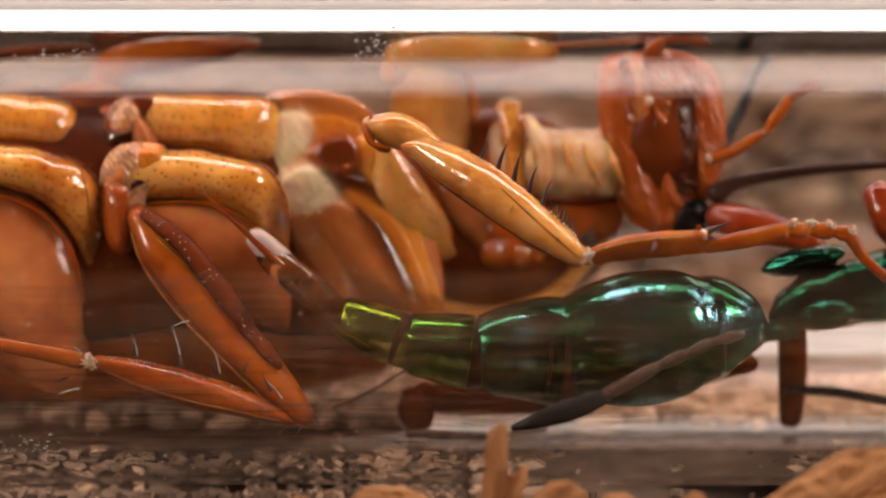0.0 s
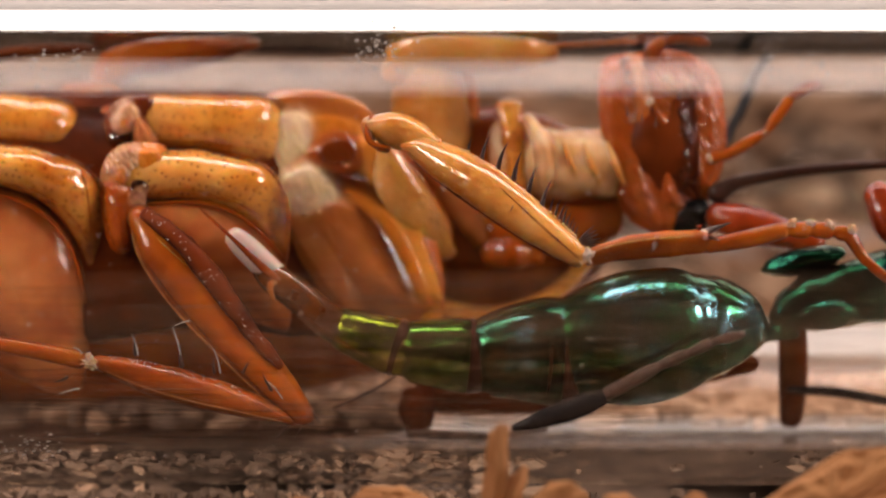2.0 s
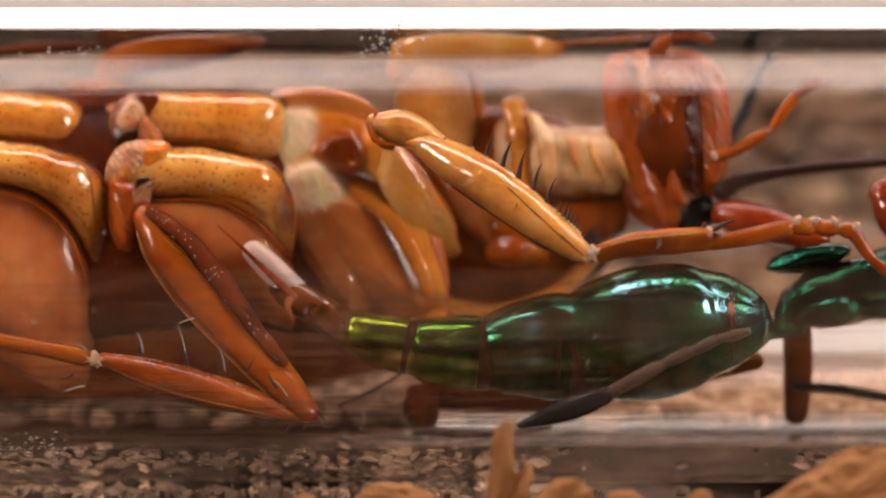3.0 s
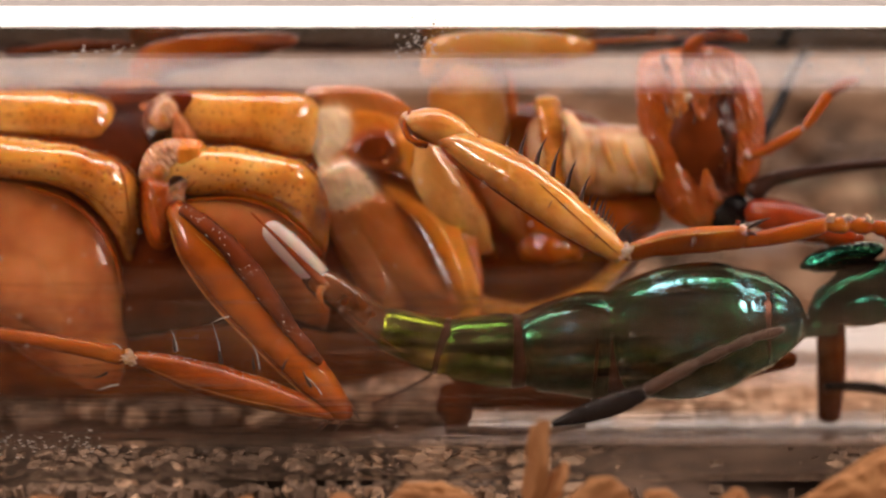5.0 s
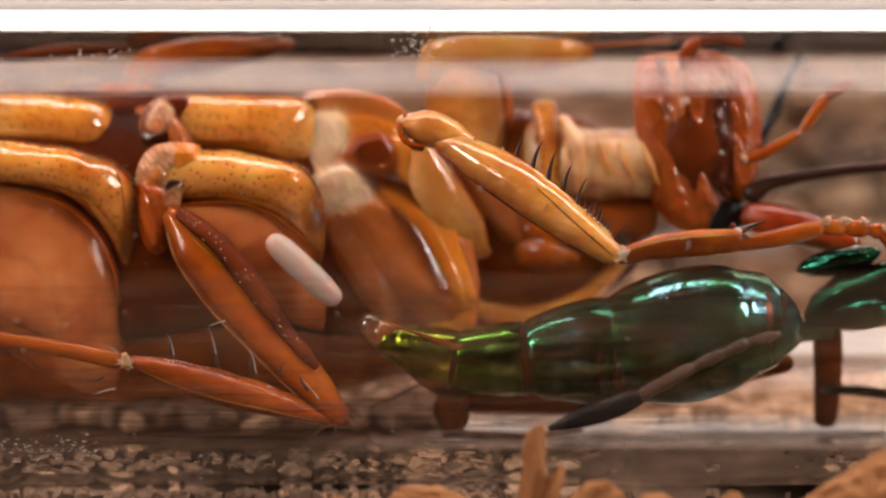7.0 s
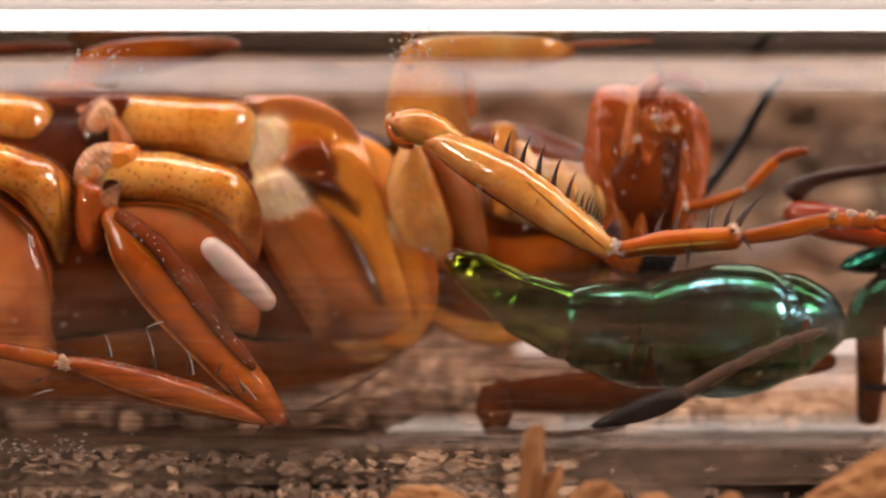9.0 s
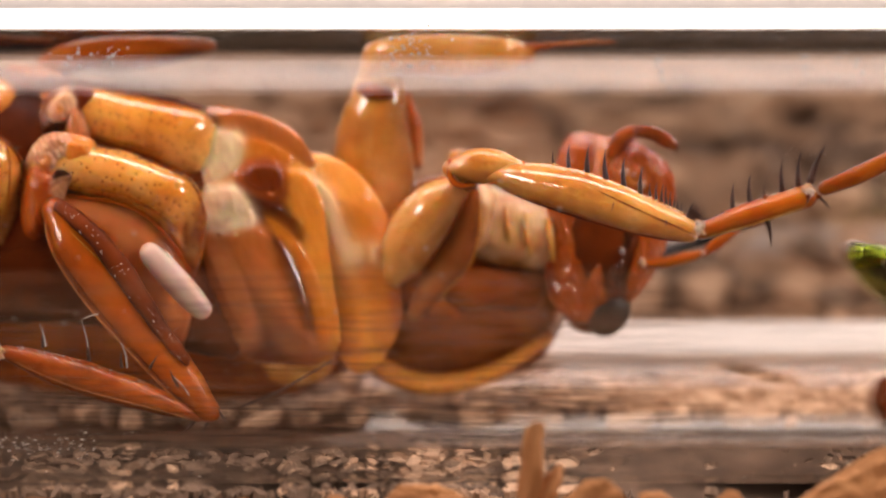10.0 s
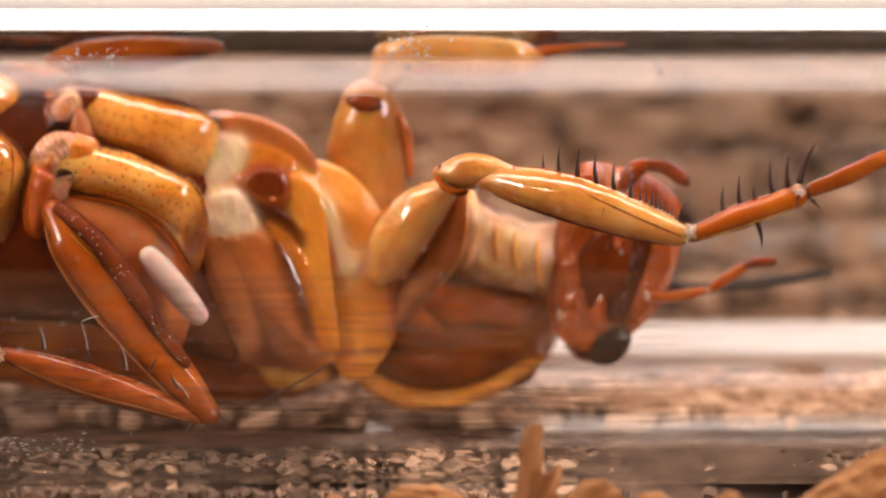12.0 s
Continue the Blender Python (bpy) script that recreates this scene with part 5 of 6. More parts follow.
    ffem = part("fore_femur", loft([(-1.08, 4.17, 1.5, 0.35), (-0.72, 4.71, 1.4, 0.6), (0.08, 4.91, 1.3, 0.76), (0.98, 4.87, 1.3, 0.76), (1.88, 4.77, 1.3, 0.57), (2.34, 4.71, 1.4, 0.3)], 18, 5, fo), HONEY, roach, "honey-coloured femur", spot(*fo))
    for k in range(8):
        spine(ffem, minus((0.49, 4.94, 0.6), fo), 60, 0.5).location.x += k * 0.18 * MM
    part("fore_tibia", loft([(2.34, 4.89, 1.4, 0.19), (3.43, 5.21, 1.4, 0.16), (4.34, 5.46, 1.5, 0.11)], 10, 4, fo), RUST, ffem, "rust-red tibia")

    # neck and head
    nk = (3.05, 1.97, 1.4)
    thr = sheet([(1.42, 2.98, 1.60), (2.26, 2.82, 1.35), (3.28, 2.79, 1.30), (4.19, 2.96, 1.45), (4.72, 2.85, 1.70)], [(1.55, 1.26, 1.60), (2.26, 1.16, 1.35), (3.28, 1.13, 1.30), (4.19, 1.19, 1.45), (4.72, 1.46, 1.70)], [.5, .6, .62, .55, .4])
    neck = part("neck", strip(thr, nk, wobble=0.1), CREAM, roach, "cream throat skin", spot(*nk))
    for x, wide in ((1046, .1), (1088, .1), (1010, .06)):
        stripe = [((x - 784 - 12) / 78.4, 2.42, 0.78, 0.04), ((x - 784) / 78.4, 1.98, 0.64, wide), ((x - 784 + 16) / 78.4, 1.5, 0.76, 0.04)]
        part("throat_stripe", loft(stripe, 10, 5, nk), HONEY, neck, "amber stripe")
    for a, b, mat, label in ((((1.80, 2.94, 0.90), (2.05, 2.34, 0.70), (2.12, 1.43, 0.80)), ((2.12, 3.00, 0.90), (2.56, 2.34, 0.70), (2.50, 1.43, 0.80)), CREAM, "cream rod"), (((1.23, 3.30, 1.30), (1.35, 2.49, 1.10), (1.48, 1.44, 1.10)), ((1.80, 3.30, 1.30), (1.87, 2.49, 1.10), (1.93, 1.44, 1.10)), AMBER, "amber rod"), (((0.84, 0.80, 1.50), (1.74, 0.86, 1.30), (2.77, 0.99, 1.30), (3.93, 1.19, 1.50)), ((0.97, 0.01, 1.50), (1.87, -0.12, 1.30), (2.90, 0.01, 1.30), (3.93, 0.27, 1.50)), RUST, "rust-brown plate"), (((0.97, 0.14, 1.30), (1.48, 0.27, 1.15), (2.13, 0.14, 1.30)), ((1.03, -0.38, 1.30), (1.48, -0.48, 1.15), (2.13, -0.38, 1.30)), RUST, "rust-brown wet tissue")):
        path = sheet(a, b, [.2] + [.28] * (len(a) - 2) + [.2])
        part("throat_plate", strip(path, nk, wobble=0.1), mat, neck, label)
    hd = (4.98, 2.5, 1.4)
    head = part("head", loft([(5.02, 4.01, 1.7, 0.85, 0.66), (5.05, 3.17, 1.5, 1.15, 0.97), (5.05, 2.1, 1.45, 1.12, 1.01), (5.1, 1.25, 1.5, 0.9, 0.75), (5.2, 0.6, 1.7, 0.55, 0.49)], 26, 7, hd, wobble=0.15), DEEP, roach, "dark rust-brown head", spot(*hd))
    part("face", relief([
        ("red", 1.15, 0.45, 1.0, 0.054, [(3.61, 4.40, 1.15), (4.44, 4.63, 1.15), (5.34, 4.63, 1.15), (6.13, 4.18, 1.15), (6.39, 3.15, 1.15), (6.36, 1.97, 1.15), (6.04, 1.16, 1.15), (5.59, 0.51, 1.15), (4.82, 0.37, 1.15), (4.15, 0.77, 1.15), (3.77, 1.83, 1.15), (3.54, 3.15, 1.15)]),
        ("rust", 0.78, 0.19, 0.3, 0.034, [(3.65, 4.07, 0.78), (4.17, 4.29, 0.78), (4.45, 3.80, 0.78), (4.41, 2.74, 0.78), (4.68, 1.82, 0.78), (4.88, 0.79, 0.78), (4.55, 0.71, 0.78), (4.09, 1.67, 0.78), (3.76, 2.60, 0.78)]),
        ("sienna", 0.6, 0.12, 0.16, 0.034, [(4.37, 4.05, 0.60), (4.62, 4.13, 0.60), (4.70, 3.12, 0.60), (4.81, 2.34, 0.60), (4.67, 2.18, 0.60), (4.44, 2.83, 0.60)]),
        ("rust", 0.68, 0.20, 0.25, 0.054, [(4.70, 4.03, 0.68), (5.19, 4.20, 0.68), (5.26, 3.12, 0.68), (5.20, 1.95, 0.68), (5.33, 1.02, 0.68), (5.01, 1.15, 0.68), (4.82, 2.18, 0.68)]),
        ("dark", 0.62, 0.15, 0.18, 0.054, [(5.26, 3.09, 0.62), (5.52, 3.46, 0.62), (5.68, 2.73, 0.62), (5.61, 1.53, 0.62), (5.31, 1.66, 0.62)]),
        ("rust", 0.68, 0.20, 0.25, 0.054, [(5.65, 3.92, 0.68), (6.03, 3.79, 0.68), (6.30, 2.99, 0.68), (6.26, 2.05, 0.68), (6.03, 1.41, 0.68), (5.78, 1.79, 0.68), (5.74, 2.83, 0.68)]),
        ("rust", 0.55, 0.15, 0.22, 0.068, [(4.67, 4.32, 0.55), (5.31, 4.48, 0.55), (5.91, 4.21, 0.55), (5.85, 3.75, 0.55), (5.18, 3.55, 0.55), (4.67, 3.75, 0.55)]),
        ("amber", 0.5, 0.08, 0.1, 0.054, [(4.80, 3.90, 0.50), (5.12, 4.01, 0.50), (5.50, 3.90, 0.50), (5.37, 3.66, 0.50), (4.99, 3.64, 0.50)]),
        ("rust", 0.8, 0.15, 0.2, 0.034, [(4.45, 1.67, 0.80), (5.01, 1.82, 0.80), (5.22, 1.18, 0.80), (5.19, 0.55, 0.80), (4.68, 0.55, 0.80)])], hd, 0.03, 0.05, 0.5), HIDE, head, "rust-brown and tan mouthparts")
    # a whitish knob, and pale lumps that stand in for glints
    for px in ((5.04, 3.90, 0.20), (5.49, 3.74, 0.20), (6.00, 2.06, 0.25), (4.66, 3.36, 0.30)):
        part("mouth_joint", crust(*px, 0.12, 0.1, 0.1, 20, hd, 7, int(px[0] * 10)), JOINT, head, "whitish joint")
    for k, px in enumerate(((4.16, 3.01, 0), (4.48, 2.89, 0), (4.77, 2.75, -0.1), (5.3, 3.39, -0.2), (5.62, 3.21, 0))):
        spine(head, minus(px, hd), -20 + 8 * k, 0.8, "bristle")
    part("eye", blob(*(5.59, 0.73, 1.1), 0.48, 0.59, 0.38, 20, hd), BLACK, head, "black eye")
    palp = part("palp", loft([(4.69, 4.19, 0.6, 0.16), (4.75, 4.61, 0.5, 0.2), (4.94, 4.84, 0.4, 0.16)], 12, 5, hd), RUST, head, "rust-brown feeler")
    part("palp_tip", loft([(4.94, 4.84, 0.4, 0.13), (5.39, 4.95, 0.4, 0.17), (5.84, 4.84, 0.4, 0.16), (5.96, 4.78, 0.4, 0.1)], 12, 5, hd), SCLERITE, palp, "dark feeler tip")
    palp = part("palp", loft([(*(6.05, 2.05, 0.55), .12), (*(6.46, 2.18, 0.50), .14), (*(6.96, 2.46, 0.40), .13), (*(7.24, 2.64, 0.40), .08)], 12, 5, hd), RUST, head, "rust-brown feeler")
    part("palp_tip", loft([(*(7.28, 2.64, 0.40), .08), (*(7.50, 2.95, 0.40), .14), (*(7.81, 3.39, 0.40), .13)], 12, 5, hd), RUST, palp, "rust-brown feeler joint")
    part("palp_tip", loft([(*(7.83, 3.44, 0.40), .1), (*(8.11, 3.63, 0.40), .14), (*(8.43, 3.76, 0.40), .1)], 12, 5, hd), SCLERITE, palp, "dark feeler tip")
    for px in ((7.25, 2.64, 0.35), (7.82, 3.41, 0.35)):
        part("palp_joint", crust(*px, .07, .07, .07, 0, hd, 5, int(px[0] * 20)), JOINT, palp, "whitish joint")
    ab = (6.39, 2.38, 2.4)
    part("antenna", loft([(6.39, 2.38, 2.4, 0.12), (7, 3.69, 2.8, 0.14), (7.67, 5.98, 3.2, 0.12)], 8, 4, ab), BLACK, head, "dark antenna", spot(*minus(ab, hd)))
    return roach


# ---------------------------------------------------------------- wasp
def wasp():
    bug = thing("jewel_wasp", "metallic green wasp with orange thighs inside the tube", "wasp")

    def segment(name, rows, end, mat, margin, label):
        ob = part(name, loft(rows, 26, 6, end), mat, bug, label, spot(*end))
        part("hind_margin", loft(margin, 26, 2, end), COPPER, ob, "coppery brown edge")
        return ob

    segs = {}
    e = (5.56, -1.85, -1.3)
    segs[3] = segment("abdomen_segment", [(2.57, -2.23, -1.6, 0.93, 0.98), (2.84, -2.18, -1.6, 1.11, 1.11), (3.47, -2.06, -1.6, 1.33, 1.26), (4.35, -1.94, -1.6, 1.47, 1.38), (5.18, -1.82, -1.5, 1.39, 1.31), (5.65, -1.77, -1.4, 1.21, 1.16)], e, TEAL, [(5.64, -1.77, -1.4, 1.16, 1.13), (5.7, -1.77, -1.4, 1.15, 1.12)], "teal and green metallic segment")
    part("waist_segment", loft([(5.47, -1.72, -1.4, 1.03, 1.08), (6.01, -1.68, -1.3, 1.11, 1.11), (6.52, -1.71, -1.2, 0.88, 0.91), (6.88, -1.79, -1, 0.51, 0.56), (7.2, -1.85, -0.8, 0.23, 0.25), (7.82, -1.88, -0.6, 0.16, 0.19)], 26, 6), TEAL, bug, "blue-green metallic segment")
    e = (2.61, -2.21, -1.6)
    segs[2] = segment("abdomen_segment", [(0.73, -2.31, -1.5, 0.71, 0.73), (0.98, -2.26, -1.5, 0.88, 0.86), (1.59, -2.18, -1.55, 1.03, 1.01), (2.21, -2.16, -1.6, 1.16, 1.08), (2.62, -2.18, -1.6, 1.16, 1.11)], e, AZURE, [(2.39, -2.17, -1.6, 1.16, 1.1), (2.72, -2.21, -1.6, 1.13, 1.09)], "green metallic segment")
    e = (0.72, -2.26, -1.5)
    segs[1] = segment("abdomen_segment", [(-0.86, -2.05, -1.3, 0.56, 0.58), (-0.66, -2.07, -1.3, 0.68, 0.68), (-0.11, -2.14, -1.4, 0.76, 0.73), (0.39, -2.21, -1.5, 0.81, 0.78), (0.73, -2.26, -1.5, 0.78, 0.78)], e, GREEN, [(0.65, -2.25, -1.5, 0.81, 0.79), (0.81, -2.27, -1.5, 0.78, 0.78)], "green metallic segment")
    e = (-0.87, -2.02, -1.3)
    segs[0] = segment("abdomen_segment", [(-2.38, -1.44, -1, 0.38, 0.4), (-2.18, -1.51, -1, 0.48, 0.48), (-1.69, -1.71, -1.15, 0.56, 0.56), (-1.19, -1.9, -1.25, 0.63, 0.63), (-0.86, -2.02, -1.3, 0.61, 0.61)], e, LIME, [(-0.98, -1.97, -1.28, 0.64, 0.64), (-0.78, -2.05, -1.3, 0.59, 0.59)], "yellow-green metallic segment")
    e = (-3.76, -0.29, -0.9)
    tip = part("tail_sheath", loft([(-3.92, -0.15, -0.9, 0.28, 0.32), (-3.77, -0.29, -0.92, 0.33, 0.34), (-3.57, -0.42, -0.96, 0.36, 0.38), (-3.09, -0.81, -1, 0.38, 0.39), (-2.64, -1.21, -1.03, 0.39, 0.39), (-2.17, -1.56, -1.05, 0.38, 0.38)], 22, 6, e), OVI, bug, "glossy dark brown sheath", spot(*e))
    valve = part("sting_valve", loft([(-3.52, -0.53, -1.2, 0.14, 0.1), (-3.81, -0.18, -1.34, 0.1, 0.09), (-4.19, 0.29, -1.4, 0.07, 0.06), (-4.61, 0.81, -1.4, 0.04, 0.04), (-5.12, 1.41, -1.4, 0.02, 0.02)], 12, 5, e), SCLERITE, bug, "thin brown sting", spot(*e))
    part("valve_lobe", loft([(-3.61, -0.41, -1.25, 0.08, 0.08), (-3.75, -0.41, -1.33, 0.09, 0.08), (-3.81, -0.56, -1.33, 0.08, 0.08), (-3.77, -0.73, -1.3, 0.04, 0.05), (-3.74, -0.86, -1.25, 0.02, 0.03)], 12, 5, e), SIENNA, valve, "amber hooked lobe")

    # thorax and the legs that show
    part("thorax", loft([(7.65, -1.51, -0.3, 0.38, 0.43), (8.23, -1.2, -0.1, 0.64, 0.76), (9.4, -0.95, 0.1, 0.77, 0.89), (10.67, -0.75, 0.1, 0.89, 1.02), (11.95, -0.63, 0.1, 0.77, 0.77)], 22, 6, wobble=0.1), MIDNIGHT, bug, "green metallic thorax")
    part("thorax_plate", blob(*(8.6, -1.43, -1.2), 0.66, 0.33, 0.33, -4, (0, 0, 0), 0.1), MIDNIGHT, bug, "teal metallic plate")
    part("thorax_plate", blob(*(8.1, -0.27, -0.2), 0.96, 0.31, 0.51, -12, (0, 0, 0), 0.1), MIDNIGHT, bug, "teal metallic plate")
    part("head", blob(*(13.35, -0.5, 0.1), 0.96, 1.21, 1.15, 0, (0, 0, 0), 0.1), GREEN, bug, "green metallic head")
    part("femur", loft([(8.38, 0.14, 0.2, 0.26), (6.99, 0.53, 0.4, 0.44), (6.29, 0.72, 0.6, 0.36)], 14, 5), ORANGE, bug, "orange-red thigh")
    part("femur", loft([(10.68, 0.01, 0.2, 0.33), (10.15, 0.65, 0, 0.54), (9.83, 1.16, 0, 0.38)], 14, 5), ORANGE, bug, "orange-red thigh")
    part("tibia", loft([(6.24, 1.28, 0.8, 0.26), (6.75, 1.54, 0.8, 0.17), (7.91, 1.75, 0.8, 0.14), (9.19, 1.88, 0.8, 0.13), (10.73, 1.98, 0.8, 0.1)], 12, 5), SPINE, bug, "dark brown shin")
    part("femur", loft([(7.88, -1.91, 0.3, 0.33), (7.94, -2.86, 0.9, 0.33), (7.91, -4, 1.2, 0.27)], 14, 5), UMBER, bug, "brown-red thigh")
    part("tibia", loft([(7.83, -3.23, 0.5, 0.1), (8.91, -3.29, 0.5, 0.13), (10.45, -3.58, 0.5, 0.11)], 10, 4), BLACK, bug, "black shin")
    hind = part("hind_tibia", loft([(1.59, -3.7, -3, 0.1), (2.06, -3.55, -3.1, 0.2), (2.81, -3.3, -3.2, 0.25), (3.45, -3.06, -3.3, 0.17)], 14, 5), BLACK, bug, "black shin")
    foot = part("hind_tarsus", loft([(3.18, -3.17, -3.3, 0.1), (3.8, -2.89, -3.32, 0.13), (4.54, -2.53, -3.35, 0.13), (4.7, -2.46, -3.35, 0.09), (4.85, -2.39, -3.35, 0.11), (5.22, -2.23, -3.35, 0.12), (5.36, -2.18, -3.35, 0.08), (5.48, -2.13, -3.35, 0.1), (5.78, -2, -3.3, 0.12), (5.9, -1.96, -3.3, 0.07), (6.05, -1.91, -3.3, 0.09), (6.28, -1.86, -3.3, 0.11), (6.55, -1.79, -3.3, 0.07)], 12, 4), DUSK, bug, "grey-brown foot with short spines")
    # the far hind leg, bent under the abdomen
    part("femur", loft([(6.9, -2.6, 0.2, 0.22, 0.22), (4.6, -3.0, 0.5, 0.34, 0.34), (2.0, -3.3, 0.5, 0.5, 0.4), (0.2, -3.4, 0.4, 0.4, 0.35), (-0.75, -3.35, 0.3, 0.2, 0.2)], 14, 5), UMBER, bug, "dark brown thigh")
    part("tibia", loft([(-0.4, -3.3, 0.3, 0.3), (-0.6, -3.6, 0.2, 0.42), (-0.6, -3.95, 0.1, 0.36), (-0.7, -4.2, -0.1, 0.14)], 12, 5), UMBER, bug, "dark brown shin")
    part("tarsus", loft([(-0.75, -4.2, -0.2, 0.1), (-0.1, -4.2, -0.2, 0.1), (0.9, -4.25, -0.3, 0.09), (1.7, -4.15, -0.4, 0.08), (2.3, -4.05, -0.4, 0.05)], 10, 4), DUSK, bug, "dusky brown foot")
    for px, turn in ((5.03, -2.21, -3.4), 40), ((5.84, -1.88, -3.4), 40), ((6.15, -1.79, -3.4), 40), ((3.67, -2.9, -3.4), -30), ((3.79, -3.17, -3.4), 100):
        spine(foot, px, turn, 0.6)
    return bug, segs, tip, valve


def egg():
    ln, r = 2.12, 0.295
    # origin at the end that comes out first
    bm = loft([(0.25, 0, 0, r * 0.86), (0.6, 0, 0, r), (ln * 0.5, 0, 0, r * 1.02), (ln - 0.55, 0, 0, r * 0.97), (ln - 0.2, 0, 0, r * 0.8)], 24, 6, (0, 0, 0), (1.0, 1.0))
    ob = part("egg", bm, EGG)
    return tagged(ob, "smooth white sausage-shaped wasp egg stuck on the cockroach", "egg")


ground()
litter()
glass_tube()
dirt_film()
glass_dust()
paper_strip()
grey_strip()
roach = cockroach()
bug, segs, tip, valve = wasp()
the_egg = egg()
wood_chip((1.14, -4.81, -5.9), (2.4, 0.75, 0.35), (12, -78, 12), "upright orange-brown wood splinter", 3)
wood_chip((1.47, -5.23, -5.8), (1.6, 0.5, 0.3), (5, -60, 30), "short orange-brown wood splinter", 7)
wood_chip((2.43, -5.56, -6.1), (1.9, 1.3, 0.4), (62, -28, 12), "orange-brown wood chip with sharp edge", 4)
wood_chip((3.83, -5.62, -6.1), (1.1, 0.9, 0.4), (60, 8, 30), "small brown wood chip", 12)
wood_chip((5.34, -5.56, -6), (1.1, 0.8, 0.35), (60, -40, 20), "small brown wood chip", 15)
wood_chip((8.3, -5.61, -6.2), (5.2, 2.6, 0.5), (62, -17, 4), "broad orange-brown wood chip with crusted edge", 9)
wood_chip((-1.02, -5.64, -5.6), (2.5, 1.2, 0.5), (55, 6, -10), "brown wood chip with rough edges", 18)

rng = random.Random(23)
for k in range(9):
    wood_chip((-10.2 + 2.35 * k + rng.uniform(-0.8, 0.8), -5.6 + rng.uniform(-0.06, 0.08), -5.6), (rng.uniform(0.4, 1.0), rng.uniform(0.25, 0.45), 0.22), (rng.uniform(30, 70), rng.uniform(-30, 30), rng.uniform(-40, 40)), "small orange-brown wood crumb", 40 + k)


# ---------------------------------------------------------------- movement
BODY = [(0, -6.94, 1.48, 0), (7.2, -6.94, 1.48, 0), (7.7, -7.09, 1.48, 0), (8.4, -8.09, 1.48, 1.5), (8.8, -8.27, 1.49, 2), (9.2, -8.49, 1.47, 2.5), (9.5, -9.62, 1.77, 6.7), (9.8, -9.54, 1.71, 9), (10, -9.4, 1.68, 10.5), (11, -9.36, 1.66, 10), (11.5, -9.4, 1.71, 10), (12, -9.31, 1.71, 12)]


def keyed(ob, rows, away):
    walk(ob, [(t, Matrix.Translation(spot(u, v, away)) @ Matrix.Rotation(radians(turn), 4, "Y")) for t, u, v, turn in rows])


def bearing(a, b):
    return math.degrees(math.atan2(-(b[1] - a[1]), b[0] - a[0]))


def motions():
    by = {}
    for ch in roach.children:
        by.setdefault(ch.name.split(".")[0], []).append(ch)
    keyed(by["trunk"][0], BODY, 0)
    keyed(by["middle_femur"][0], [(0, -7.03, 0.52, 0), (7.2, -7.03, 0.52, 0), (7.7, -7.17, 0.52, 0), (8.4, -8.1, 0.49, 0), (8.8, -8.33, 0.49, 0), (9.2, -8.58, 0.49, 0), (9.5, -9.67, 0.71, 1.5), (10, -9.72, 0.67, 2), (12, -9.7, 0.64, 2)], -0.6)
    keyed(by["pronotum"][0], [(0, 1.32, 0.94, 0), (7.2, 1.32, 0.94, 0), (8.8, 0.86, 0.54, 4), (9.2, 0.6, 0.41, 6), (9.5, -0.18, -0.13, 12), (10, -0.44, -0.79, 14), (12, -0.57, -1.2, 16)], 2.6)
    keyed(by["prosternum"][0], [(0, -1.21, 0.14, 0), (7.2, -1.21, 0.14, 0), (8.8, -2.05, 0.34, 2), (9.2, -2.18, 0.27, 2), (9.5, -2.76, 0.01, 4), (10, -2.82, -0.25, 6), (12, -2.86, -0.41, 8)], 1.2)
    near, far = sorted(by["fore_coxa"], key=lambda o: o.location.y)
    # held close to the breast until the leg swings out
    swing = [(0, -1.17, 2.37, 0), (7.2, -1.17, 2.39, 0), (8.8, -1.27, 2.4, 15), (9.2, -1.42, 2.31, 15), (9.5, -0.29, 1.99, 60), (10, -0.16, 1.38, 66), (10.5, -0.28, 1.45, 67), (11, -0.36, 1.49, 67), (12, -0.41, 1.3, 68)]
    inward = (0.1, 0.1, -0.1, -0.3, -0.6, -0.6, -0.6, -0.6, -0.6)
    walk(near, [(t, Matrix.Translation(spot(u, v, w)) @ Matrix.Rotation(radians(turn), 4, "Y")) for (t, u, v, turn), w in zip(swing, inward)])
    keyed(far, [(0, -0.31, 1.87, 0), (7.2, -0.31, 1.87, 0), (8.8, -1.09, 2, 0), (9.2, -1.29, 2, 0), (9.5, -2.13, 1.6, 2), (10, -2.39, 0.8, 2), (12, -2.52, 0.54, 0)], 2.2)
    near, far = sorted(by["fore_femur"], key=lambda o: o.location.y)
    keyed(near, [(0, -0.11, 2.45, 0), (7.2, -0.15, 2.49, 0), (8.8, -0.3, 2.57, -1.5), (9.2, -0.4, 2.52, -2), (9.5, 0.77, 2.41, -12.6), (9.8, 0.94, 2.08, -16), (10, 0.95, 1.91, -17.2), (10.5, 0.81, 1.96, -16.5), (11, 0.75, 1.99, -16.5), (11.5, 0.77, 1.99, -16.5), (12, 0.76, 1.82, -17.6)], -1.0)
    keyed(far, [(0, -0.83, 4.61, 0), (7.2, -0.83, 4.61, 0), (8.8, -1.21, 4.65, 0), (9.2, -1.34, 4.65, 0), (9.5, -1.86, 4.61, 0), (10, -2.12, 4.46, 0), (12, -1.86, 4.46, 2)], 1.6)
    shin = [(0, 3.11, -0.16, 0), (7.2, 3.06, -0.13, 0), (8.8, 3.03, -0.01, 0.2), (9.2, 3.18, 0.07, 0), (9.5, 4.47, 0.53, -5.7), (9.8, 4.9, 0.48, -11), (10, 4.8, 0.33, -13.3), (10.5, 4.67, 0.32, -14), (11, 4.6, 0.34, -14), (12, 4.62, 0.27, -14.8)]
